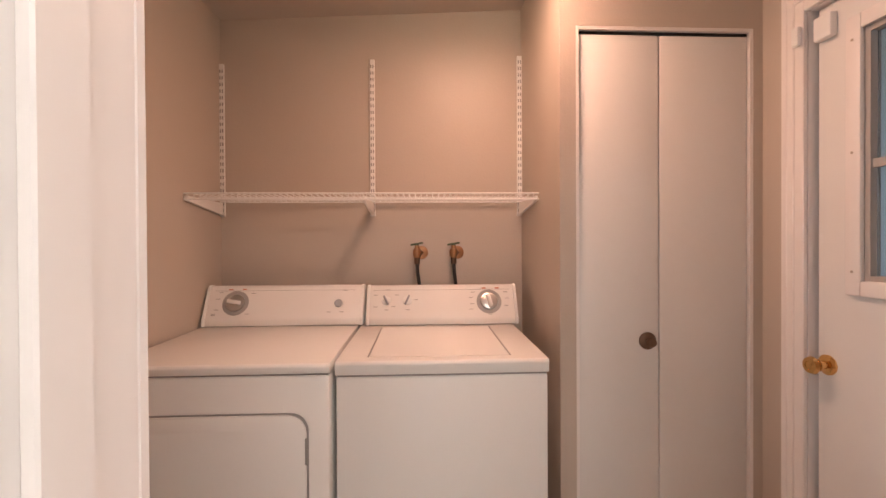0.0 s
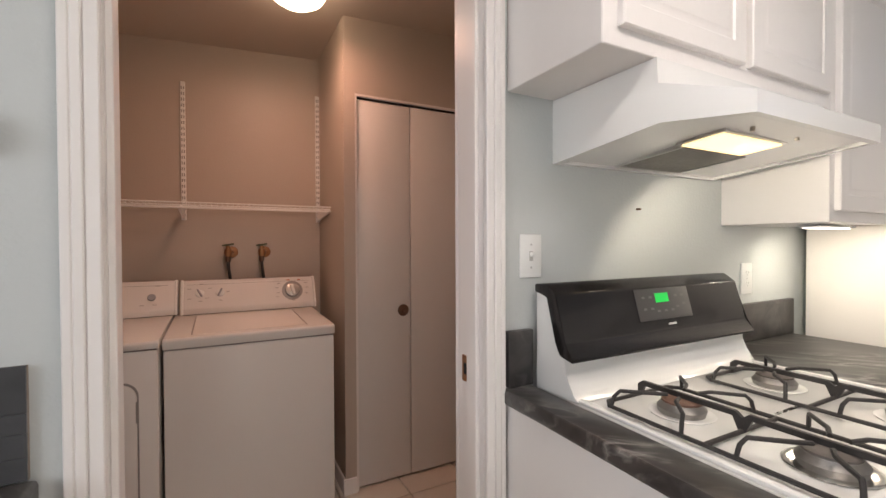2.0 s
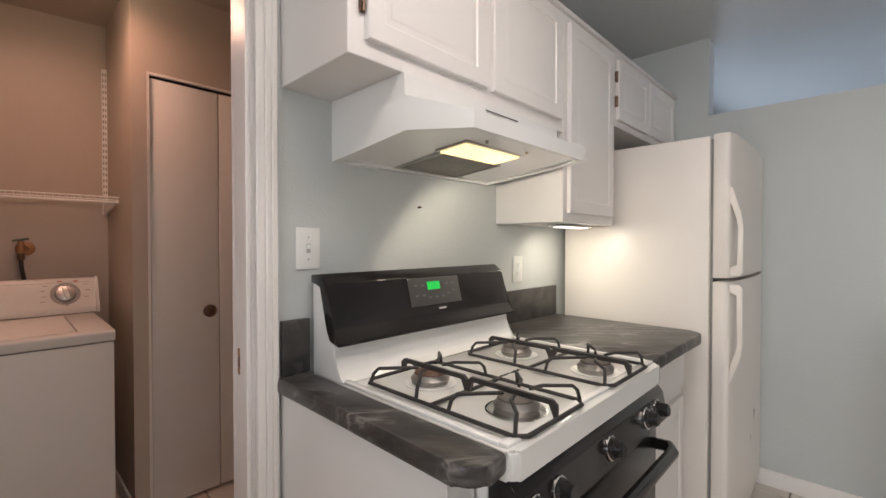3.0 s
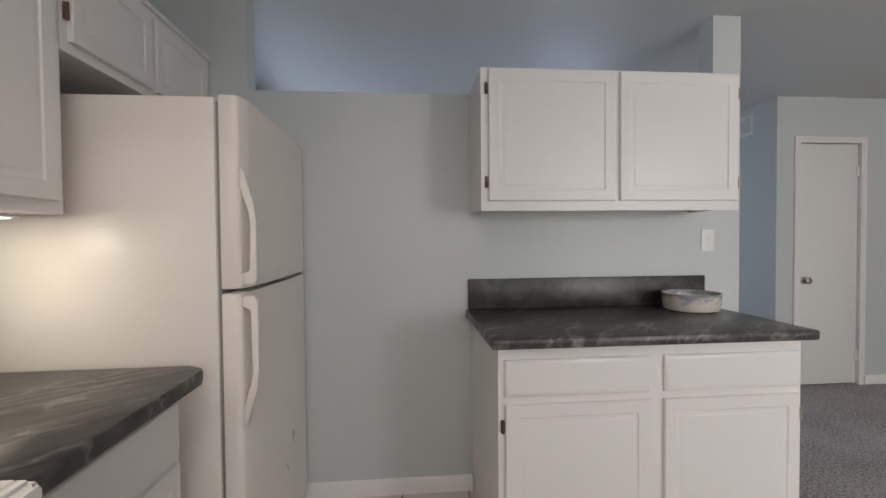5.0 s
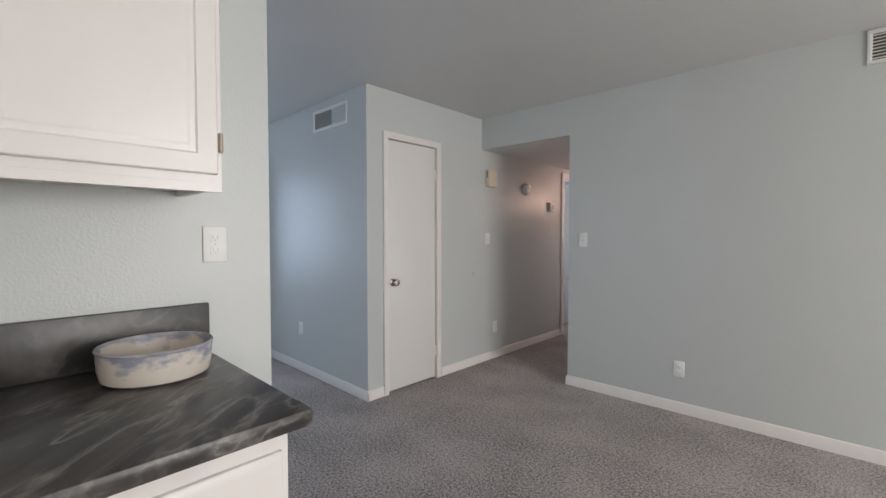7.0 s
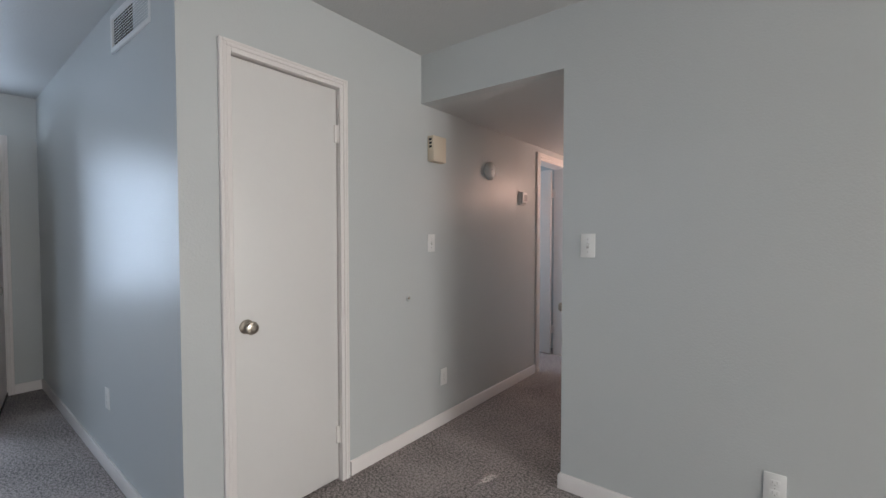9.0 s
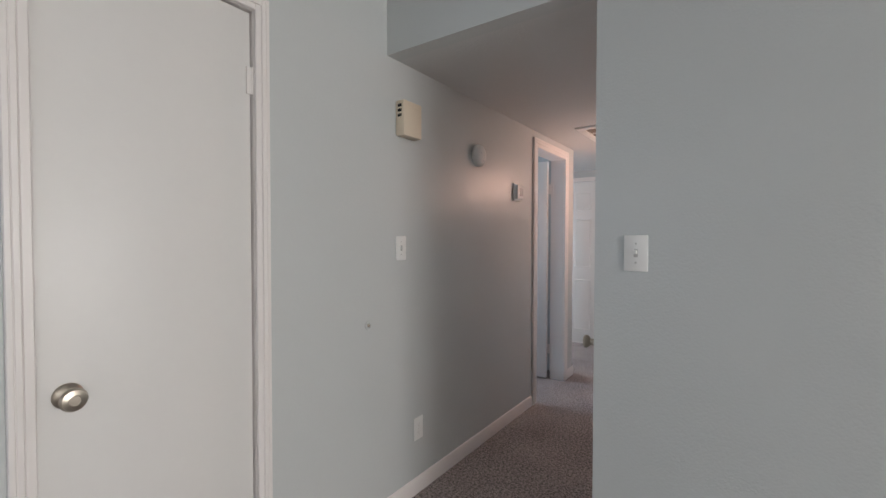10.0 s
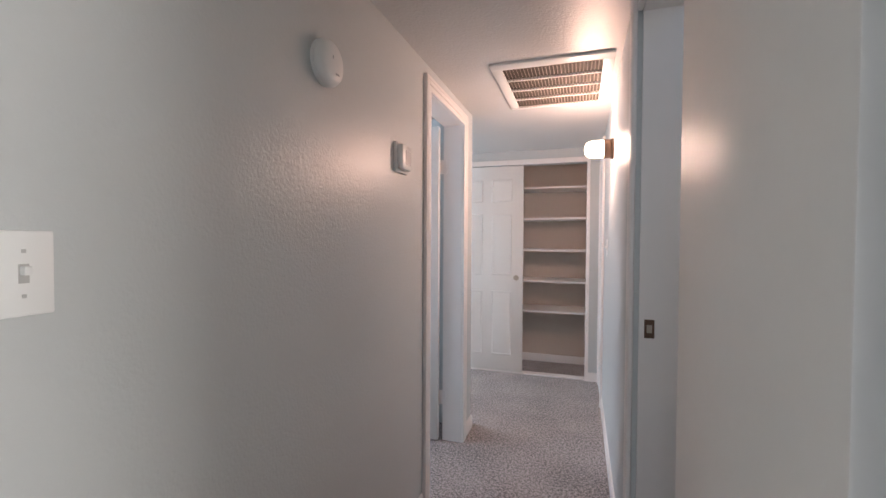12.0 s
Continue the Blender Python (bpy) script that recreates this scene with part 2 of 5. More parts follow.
CERAMIC = dish_material()
GLAZE = paint("blue_grey_glaze", (0.42, 0.42, 0.46), 0.22, 0.55, 0.05, 30, scale=20)
SHELFWOOD = paint("closet_lining", (0.62, 0.52, 0.44), 0.6, 0.05, 0.1, 60)
VENTDARK = paint("filter_dark", (0.10, 0.085, 0.07), 0.9, 0.2)
FIN = paint("tan_fins", (0.36, 0.31, 0.27), 0.6, 0.15)
GREENLED = glow("display_green", (0.01, 0.50, 0.07), 0.45)
LAMPGLASS = glow("lit_lamp_glass", (1.0, 0.72, 0.50), 7.0)
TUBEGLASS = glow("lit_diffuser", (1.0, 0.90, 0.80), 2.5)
HOODGLASS = glow("lit_hood_lens", (1.0, 0.74, 0.40), 1.25)
GLASS = glass_material()
OUTSIDE = glow("daylight_backdrop", (0.80, 0.88, 1.0), 1.3)
YARD = paint("concrete_path", (0.40, 0.39, 0.37), 0.9, 0.12, 0.3, 60)

# ---- mesh helpers ----


def box(bm, x0, x1, y0, y1, z0, z1, bev=0.0, seg=2):
    m = Matrix.Translation(((x0 + x1) / 2, (y0 + y1) / 2, (z0 + z1) / 2)) @ Matrix.Diagonal((abs(x1 - x0), abs(y1 - y0), abs(z1 - z0), 1))
    vs = bmesh.ops.create_cube(bm, size=1.0, matrix=m)["verts"]
    if bev:
        es = list({e for v in vs for e in v.link_edges})
        bmesh.ops.bevel(bm, geom=es, offset=bev, segments=seg, affect="EDGES", profile=0.5)
    return bm


def boxes(*rows, bev=0.0, seg=2):
    bm = bmesh.new()
    for r in rows:
        box(bm, *r, bev=bev, seg=seg)
    return bm


def rod(bm, a, b, r0, r1=None, n=14):
    a, b = Vector(a), Vector(b)
    m = Matrix.Translation((a + b) / 2) @ (b - a).to_track_quat("Z", "Y").to_matrix().to_4x4()
    bmesh.ops.create_cone(bm, cap_ends=True, segments=n, radius1=r0, radius2=r0 if r1 is None else r1, depth=(b - a).length, matrix=m)
    return bm


def lathe(bm, profile, m=None, n=24):
    """Turn (radius, height) pairs about the z axis of the matrix m."""
    m = m or Matrix()
    rings = []
    for r, z in profile:
        if r < 1e-6:
            rings.append([bm.verts.new(m @ Vector((0, 0, z)))])
        else:
            rings.append([bm.verts.new(m @ Vector((r * math.cos(2 * math.pi * k / n), r * math.sin(2 * math.pi * k / n), z))) for k in range(n)])
    for p, q in zip(rings, rings[1:]):
        for k in range(n):
            a, b = p[k % len(p)], p[(k + 1) % len(p)]
            c, d = q[(k + 1) % len(q)], q[k % len(q)]
            loop = [v for i, v in enumerate((a, b, c, d)) if v not in (a, b, c, d)[:i]]
            if len(loop) > 2:
                bm.faces.new(loop)
    return bm


def tube(bm, pts, r, n=8):
    pts = [Vector(p) for p in pts]
    rings = []
    side = None
    for i, p in enumerate(pts):
        d = (pts[min(i + 1, len(pts) - 1)] - pts[max(i - 1, 0)]).normalized()
        if side is None:
            side = d.orthogonal().normalized()
        side = (side - d * side.dot(d)).normalized()
        up = d.cross(side)
        rings.append([bm.verts.new(p + r * (math.cos(2 * math.pi * k / n) * side + math.sin(2 * math.pi * k / n) * up)) for k in range(n)])
    for p, q in zip(rings, rings[1:]):
        for k in range(n):
            bm.faces.new((p[k], p[(k + 1) % n], q[(k + 1) % n], q[k]))
    bm.faces.new(rings[0][::-1])
    bm.faces.new(rings[-1])
    return bm


def prism(bm, outline, axis, a, b, bev=0.0):
    """Push a flat outline from a to b along an axis; the outline names the other two axes in order."""
    def place(u, v, w):
        return {"x": (w, u, v), "y": (u, w, v), "z": (u, v, w)}[axis]
    lo = [bm.verts.new(place(u, v, a)) for u, v in outline]
    hi = [bm.verts.new(place(u, v, b)) for u, v in outline]
    k = len(lo)
    fs = [bm.faces.new(lo[::-1]), bm.faces.new(hi)]
    for i in range(k):
        fs.append(bm.faces.new((lo[i], lo[(i + 1) % k], hi[(i + 1) % k], hi[i])))
    if bev:
        es = list({e for f in fs for e in f.edges})
        bmesh.ops.bevel(bm, geom=es, offset=bev, segments=2, affect="EDGES", profile=0.5)
    return bm


def panel(bm, o, u, v, w, h, steps):
    """A face with routed or raised steps: o is the lower corner, u and v its directions, steps are (inset, height) from the rim inwards."""
    o, u, v = Vector(o), Vector(u), Vector(v)
    nrm = u.cross(v)
    rings = []
    for i, d in steps:
        rings.append([bm.verts.new(o + u * a + v * b + nrm * d) for a, b in ((i, i), (w - i, i), (w - i, h - i), (i, h - i))])
    for p, q in zip(rings, rings[1:]):
        for k in range(4):
            bm.faces.new((p[k], p[(k + 1) % 4], q[(k + 1) % 4], q[k]))
    bm.faces.new(rings[-1])
    bm.faces.new(rings[0][::-1])
    return bm


def finish(name, bm, material, smooth=True):
    bmesh.ops.recalc_face_normals(bm, faces=bm.faces)
    me = bpy.data.meshes.new(name)
    bm.to_mesh(me)
    bm.free()
    me.materials.append(material)
    if smooth:
        me.polygons.foreach_set("use_smooth", [True] * len(me.polygons))
        me.set_sharp_from_angle(angle=radians(35))
    return me


def thing(name, base, label, category, group="", kind=""):
    ob = new(name)
    ob.location = base
    ob.empty_display_size = 0.1
    return tagged(ob, label, category, group, kind)


def part(name, bm, material, parent, label=""):
    """Link a bmesh in the world's metres as one mesh under a thing or a part."""
    ob = new(name, finish(name, bm, material))
    ob.parent = parent
    top, off = parent, Vector((0, 0, 0))
    while top is not None:
        off += top.location
        top = top.parent
    ob.location = -off
    return tagged(ob, label)


def solid(name, bm, material, label, category, group="", kind=""):
    return tagged(new(name, finish(name, bm, material)), label, category, group, kind)


def structure(name, bm, material, label="", category="wall"):
    return solid(name, bm, material, label, category, kind="structure")

# ---- the large structure ----
CH, HC = 2.445, 2.143          # ceiling of the rooms, ceiling of the hall
SW = -0.278                    # kitchen face of the wall behind the stove


def wall_rows(axis, c0, c1, a0, a1, z1, holes=()):
    """Boxes of a wall between c0 and c1 in thickness, from a0 to a1 in length, round holes (b0, b1, z0, z1)."""
    rows, at = [], a0
    for b0, b1, h0, h1 in sorted(holes):
        rows.append((at, b0, 0, z1))
        if h0 > 0:
            rows.append((b0, b1, 0, h0))
        if h1 < z1:
            rows.append((b0, b1, h1, z1))
        at = b1
    rows.append((at, a1, 0, z1))
    return [(c0, c1, p, q, r, s) if axis == "y" else (p, q, c0, c1, r, s) for p, q, r, s in rows if q - p > 1e-4]


def wall(name, axis, c0, c1, a0, a1, z1=CH, holes=(), material=None, label="pale grey-blue painted textured wall"):
    return structure(name, boxes(*wall_rows(axis, c0, c1, a0, a1, z1, holes)), material or WALL, label)


# kitchen and laundry
wall("wall_stove", "x", SW, -0.225, -1.6, 3.688, holes=[(0.548, 1.334, 0, 2.05)])
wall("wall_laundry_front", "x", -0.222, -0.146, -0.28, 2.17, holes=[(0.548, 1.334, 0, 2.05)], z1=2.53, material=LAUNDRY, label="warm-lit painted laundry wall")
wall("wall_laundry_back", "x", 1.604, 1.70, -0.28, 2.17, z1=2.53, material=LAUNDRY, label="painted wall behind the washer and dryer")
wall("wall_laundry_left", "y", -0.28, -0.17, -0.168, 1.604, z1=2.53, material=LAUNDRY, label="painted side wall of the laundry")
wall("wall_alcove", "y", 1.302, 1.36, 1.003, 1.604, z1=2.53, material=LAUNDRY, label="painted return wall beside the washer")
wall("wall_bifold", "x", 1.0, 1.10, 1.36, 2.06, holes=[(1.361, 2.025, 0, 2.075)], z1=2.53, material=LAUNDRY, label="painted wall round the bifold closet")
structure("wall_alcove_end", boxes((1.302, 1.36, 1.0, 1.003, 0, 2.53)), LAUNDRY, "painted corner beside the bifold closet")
wall("wall_laundry_right", "y", 2.06, 2.17, -0.168, 1.604, holes=[(-0.005, 0.825, 0, 2.05)], z1=2.53, material=LAUNDRY, label="painted wall with the outside door")
wall("wall_kitchen_west", "y", -1.72, -1.6, -6.15, -0.225, holes=[(-2.5, -1.0, 1.0, 2.1), (-5.75, -3.55, 0.55, 2.15)])
structure("wall_partition", boxes((3.688, 3.80, -0.765, -0.17, 0, CH), (3.688, 3.80, -3.135, -0.765, 0, 2.005), (3.688, 3.80, -3.29, -3.135, 0, CH)), WALL, "pale half-height partition wall with a full-height end post")
# added wall, out of view: keeps living window light off the partition cabinets
wall("wall_unseen_light_block", "x", -3.38, -3.27, -1.6, 0.3)
# invented walls and roof that cut the sky's brightness in the door pane
structure("wall_pane_dimmer", boxes((3.45, 3.6, -0.15, 6.0, -0.1, 3.0), (2.17, 3.45, -0.165, -0.05, -0.1, 2.6), (2.17, 3.45, -0.165, 3.2, 2.6, 2.7)), WALL, "added pale walls and roof that dim the outside door's pane")
# dining side and entry
wall("wall_dining_north", "x", -0.278, -0.17, 3.80, 8.1, holes=[(4.4, 6.2, 0.85, 2.1)])
wall("wall_entry_east", "y", 8.0, 8.1, -4.70, -0.278, holes=[(-4.472, -3.56, 0, 2.06)], label="blue-lit wall with the entry door")
structure("wall_entry_south", prism(bmesh.new(), [(4.885, -4.61), (8.1, -4.70), (8.1, -4.80), (5.62, -4.80), (5.62, -4.69), (4.885, -4.69)], "z", 0, CH), WALL, "glossy pale blue-grey wall beside the entry")
# living room and hall
wall("wall_closet_front", "y", 4.885, 5.01, -6.03, -4.69, holes=[(-5.385, -4.80, 0, 2.075)])
wall("wall_hall_left", "y", 4.885, 5.01, -8.62, -6.03, holes=[(-8.385, -7.73, 0, 2.03)])
wall("wall_living_south", "x", -6.108, -6.03, -1.6, 3.938, label="pale blue-grey textured wall with a light switch")
structure("wall_header", boxes((3.938, 4.885, -6.108, -6.03, HC, CH)), WALL, "painted header over the hall opening")
structure("wall_hall_right", boxes((3.830, 3.930, -6.64, -6.108, 0, CH), (3.895, 4.0, -9.9, -7.285, 0, CH), (3.86, 3.985, -7.285, -6.64, 2.05, CH)), WALL, "pale painted hall wall with a cupboard opening")
structure("wall_hall_end", boxes((3.865, 4.125, -10.0, -9.9, 0, CH), (4.125, 5.9, -10.0, -9.9, 2.012, CH), (5.9, 7.6, -10.0, -9.9, 0, CH)), WALL, "painted wall round the linen closet")
for nm, row in (("wall_linen_back", (4.04, 5.9, -10.52, -10.43, 0, 2.2)), ("wall_linen_west", (4.0, 4.05, -10.43, -10.0, 0, 2.2)), ("wall_linen_east", (5.9, 5.95, -10.43, -10.0, 0, 2.2)), ("ceiling_linen", (4.0, 5.95, -10.52, -10.0, 2.2, 2.25))):
    structure(nm, boxes(row), SHELFWOOD, "cream-painted inside of the linen closet")
wall("wall_bedroom_east", "y", 7.5, 7.6, -9.9, -8.62, holes=[(-9.75, -8.9, 0.8, 2.0)])
wall("wall_bedroom_north", "x", -8.70, -8.62, 5.01, 7.6)
wall("wall_bath_east", "y", 7.05, 7.15, -8.62, -7.0, holes=[(-8.1, -7.3, 1.15, 2.05)])
wall("wall_bath_north", "x", -7.0, -6.9, 5.01, 7.15)
structure("wall_linen_right", boxes((3.3, 3.34, -7.3, -6.6, 0, 2.1), (3.34, 3.865, -6.64, -6.60, 0, 2.1), (3.34, 3.865, -7.325, -7.285, 0, 2.1)), WALL, "inside of the small hall cupboard")
structure("wall_coat_closet", boxes((5.55, 5.6, -5.45, -4.69, 0, 2.2), (5.01, 5.6, -5.5, -5.45, 0, 2.2)), WALL, "inside of the coat closet")
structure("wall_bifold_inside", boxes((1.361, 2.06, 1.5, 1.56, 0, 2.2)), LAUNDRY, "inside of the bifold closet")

structure("ceiling_main", boxes((-1.72, 8.1, -6.03, -0.168, CH, CH + 0.1)), CEIL, "pale textured ceiling", "ceiling")
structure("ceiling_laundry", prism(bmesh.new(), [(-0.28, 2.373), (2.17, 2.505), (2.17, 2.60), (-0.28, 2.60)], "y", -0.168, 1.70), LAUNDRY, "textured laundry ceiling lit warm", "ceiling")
structure("ceiling_hall", boxes((3.80, 4.885, -9.9, -6.108, HC, HC + 0.1)), HALLCEIL, "low glossy textured hall ceiling", "ceiling")
structure("ceiling_bedroom", boxes((4.885, 7.6, -9.9, -8.62, HC, HC + 0.1)), HALLCEIL, "low textured ceiling past the hall", "ceiling")
structure("ceiling_bath", boxes((5.01, 7.15, -8.62, -6.9, CH, CH + 0.1)), CEIL, "textured ceiling of the room off the hall", "ceiling")

structure("floor", boxes((-1.72, 3.80, -3.262, -0.168, -0.10, -0.012), (-0.28, 2.17, -0.168, 1.70, -0.10, -0.012)), GROUT, "brown-grey grout bed under the floor tiles", "floor")
for nm, row in (("floor_carpet_living", (-1.72, 8.06, -6.108, -3.262, -0.1, 0.0)), ("floor_carpet_dining", (3.80, 8.06, -3.262, -0.278, -0.1, 0.0)), ("floor_carpet_hall", (3.30, 7.6, -10.5, -6.108, -0.1, 0.0))):
    structure(nm, boxes(row), CARPET, "speckled grey-brown cut-pile carpet", "carpet")
structure("ground", boxes((-60, 60, -60, 60, -0.35, -0.12)), YARD, "pale concrete ground outside", "ground")

# ---- trim ----


def base_rows(axis, face, side, a0, a1):
    c0, c1 = (face, face + side * 0.012)
    lo, hi = min(c0, c1), max(c0, c1)
    bm = bmesh.new()
    d = 0.012 * side
    prof = [(face, 0.0), (face + d, 0.0), (face + d, 0.066), (face + d * 0.55, 0.077), (face, 0.08)]
    prism(bm, prof if axis == "x" else prof, axis, a0, a1)
    return bm


def baseboard(axis, face, side, a0, a1):
    structure("baseboard", base_rows(axis, face, side, a0, a1), TRIM, "white-painted wooden baseboard", "baseboard")


baseboard("y", 3.688, -1, -1.84, -0.765)
structure("baseboard", prism(bmesh.new(), [(4.873, -4.6095), (4.873, -4.597), (8.0, -4.685), (8.0, -4.6975)], "z", 0, 0.08, bev=0.002), TRIM, "white-painted wooden baseboard", "baseboard")
baseboard("y", 4.885, -1, -4.776, -4.598)
baseboard("y", 4.885, -1, -7.66, -5.436)
baseboard("y", 4.885, -1, -8.632, -8.462)
baseboard("x", -8.62, -1, 4.875, 5.01)
baseboard("x", -6.03, 1, -1.6, 3.940)
baseboard("y", 3.938, 1, -6.106, -6.018)
baseboard("y", 4.0, 1, -9.27, -7.345)
baseboard("y", 8.0, -1, -4.685, -4.522)
baseboard("y", 3.80, 1, -3.30, -0.28)
baseboard("x", -3.29, -1, 3.69, 3.80)
baseboard("y", 1.302, -1, 0.99, 1.604)
baseboard("x", 1.0, -1, 1.29, 1.36)
baseboard("x", -10.43, 1, 4.05, 5.9)
baseboard("y", 4.05, 1, -10.43, -10.0)
baseboard("x", -9.9, 1, 4.0, 4.095)


def casing_bm(axis, face, side, a0, a1, z1, w=0.062, lo=0.0):
    """A moulded door casing round an opening from a0 to a1 and up to z1, on the face of a wall."""
    bm = bmesh.new()
    s = side
    steps = ((0.0, 0.011), (0.42 * w, 0.016), (0.72 * w, 0.019), (w, 0.012))
    for (i0, d0), (i1, d1) in zip(steps, steps[1:]):
        for part_row in (
            ((a0 - i1, a0 - i0), (lo, z1 + i1)),
            ((a1 + i0, a1 + i1), (lo, z1 + i1)),
            ((a0 - i0, a1 + i0), (z1 + i0, z1 + i1)),
        ):
            (p, q), (r, t) = part_row
            d = max(d0, d1)
            c0, c1 = sorted((face, face + s * d))
            if axis == "y":
                box(bm, c0, c1, p, q, r, t, bev=0.0025, seg=1)
            else:
                box(bm, p, q, c0, c1, r, t, bev=0.0025, seg=1)
    return bm


def jamb_bm(axis, c0, c1, a0, a1, z1, t=0.012):
    if axis == "y":
        rows = [(c0, c1, a0 - t, a0, 0, z1 + t), (c0, c1, a1, a1 + t, 0, z1 + t), (c0, c1, a0, a1, z1, z1 + t)]
    else:
        rows = [(a0 - t, a0, c0, c1, 0, z1 + t), (a1, a1 + t, c0, c1, 0, z1 + t), (a0, a1, c0, c1, z1, z1 + t)]
    return boxes(*rows)


def trim(name, bm, label="white-painted moulded door casing"):
    return structure(name, bm, TRIM, label, "door frame")


# laundry doorway
trim("trim_laundry_door", casing_bm("x", SW, -1, 0.560, 1.322, 2.038, w=0.055))
trim("trim_laundry_inside", casing_bm("x", -0.146, 1, 0.560, 1.322, 2.038, w=0.06))
trim("jamb_laundry", jamb_bm("x", SW + 0.001, -0.147, 0.560, 1.322, 2.038), "white-painted door jamb")
stop = boxes((0.560, 0.572, -0.258, -0.211, 0, 2.038), (1.310, 1.322, -0.258, -0.211, 0, 2.038), (0.572, 1.310, -0.258, -0.211, 2.026, 2.038), bev=0.002, seg=1)
trim("trim_door_stop", stop, "white-painted door stop")
# coat closet, hall rooms, cupboard
trim("trim_coat_closet", casing_bm("y", 4.885, -1, -5.372, -4.813, 2.063, w=0.05))
trim("jamb_coat_closet", jamb_bm("y", 4.886, 5.009, -5.372, -4.813, 2.063), "white-painted door jamb")
trim("trim_hall_room", casing_bm("y", 4.885, -1, -8.373, -7.742, 2.018, w=0.07))
trim("jamb_hall_room", jamb_bm("y", 4.886, 5.009, -8.373, -7.742, 2.018), "white-painted door jamb")
trim("trim_cupboard", boxes((4.0, 4.018, -7.345, -7.273, 0, 2.11), (3.985, 4.003, -7.273, -6.652, 2.038, 2.11), bev=0.004, seg=1))
trim("jamb_cupboard", jamb_bm("y", 3.866, 3.984, -7.273, -6.652, 2.038), "white-painted door jamb")
trim("trim_hall_far", casing_bm("y", 4.0, 1, -9.82, -9.33, 2.038, w=0.06))
trim("trim_entry", casing_bm("y", 8., -1, -4.460, -3.572, 2.048, w=0.06))
trim("jamb_entry", jamb_bm("y", 8.001, 8.099, -4.460, -3.572, 2.048), "white-painted entry door jamb")
trim("trim_outside_door", casing_bm("y", 2.06, -1, 0.007, 0.813, 2.038, w=0.085))
trim("jamb_outside_door", jamb_bm("y", 2.061, 2.169, 0.007, 0.813, 2.038), "white-painted door jamb")
trim("trim_linen", boxes((4.125, 5.9, -9.905, -9.885, 2.012, 2.06), (4.095, 4.125, -9.99, -9.885, 0, 2.06), (4.125, 5.9, -9.99, -9.905, 0.0, 0.012), bev=0.002, seg=1), "white-painted closet trim and floor track")
trim("trim_bifold", boxes((1.361, 1.373, 1.001, 1.10, 0, 2.063), (2.013, 2.025, 1.001, 1.10, 0, 2.063), (1.361, 2.025, 1.001, 1.10, 2.063, 2.075)), "painted return round the bifold closet")

# ---- windows ----


def window(name, axis, c, a0, a1, z0, z1, label="white-framed window letting daylight in"):
    w = thing(name, (c, (a0 + a1) / 2, z0) if axis == "y" else ((a0 + a1) / 2, c, z0), label, "window", kind="structure")
    f = 0.045
    def mk(p, q, r, s, t):
        return (c - t, c + t, p, q, r, s) if axis == "y" else (p, q, c - t, c + t, r, s)
    mid = (a0 + a1) / 2
    part("window_frame", boxes(mk(a0, a0 + f, z0, z1, 0.03), mk(a1 - f, a1, z0, z1, 0.03), mk(a0 + f, a1 - f, z0, z0 + f, 0.03), mk(a0 + f, a1 - f, z1 - f, z1, 0.03), mk(mid - 0.02, mid + 0.02, z0 + f, z1 - f, 0.025)), TRIM, w)
    for p, q in ((a0 + f, mid - 0.02), (mid + 0.02, a1 - f)):
        g = part("pane", boxes(mk(p, q, z0 + f, z1 - f, 0.003)), GLASS, w)
        g.visible_shadow = False
    return w


window("window_1", "y", -1.66, -2.5, -1.0, 1.0, 2.1)
window("window_2", "y", -1.66, -5.75, -3.55, 0.55, 2.15)
window("window_3", "x", -0.22, 4.4, 6.2, 0.85, 2.1)
window("window_4", "y", 7.55, -9.75, -8.9, 0.8, 2.0)
window("window_5", "y", 7.1, -8.1, -7.3, 1.15, 2.05)

# ---- doors ----


def knob(parent, place, out, material, label="", r=0.027, reach=0.06, name="knob"):
    """A round door knob with its rose, standing out from place along out."""
    m = Matrix.Translation(place) @ Vector(out).to_track_quat("Z", "Y").to_matrix().to_4x4()
    bm = bmesh.new()
    lathe(bm, [(0, 0), (0.032, 0), (0.032, 0.004), (0.026, 0.009), (0.013, 0.012), (0.011, reach * 0.5), (r * 0.8, reach * 0.62), (r, reach * 0.82), (r * 0.86, reach * 0.97), (r * 0.45, reach * 1.02), (r * 0.40, reach * 0.99), (0, reach * 0.99)], m)
    return part(name, bm, material, parent, label)


def hinge_bm(x0, x1, y0, y1, z, h=0.09):
    bm = boxes((x0, x1, y0, y1, z - h / 2, z + h / 2))
    return bm


# bifold closet doors
bifold = thing("bifold_door", (1.69, 1.02, 0), "white flush bifold closet door with bronze knob", "closet door")
part("leaf", boxes((1.376, 1.673, 1.012, 1.040, 0.012, 2.050), bev=0.003), DOOR, bifold)
part("leaf", boxes((1.677, 2.009, 1.012, 1.040, 0.012, 2.050), bev=0.003), DOOR, bifold)
knob(bifold, (1.630, 1.012, 0.93), (0, -1, 0), BRONZE, "small bronze knob", 0.019, 0.038)
part("track", boxes((1.375, 2.011, 1.015, 1.038, 2.053, 2.062)), DARK, bifold, "dark metal overhead track")

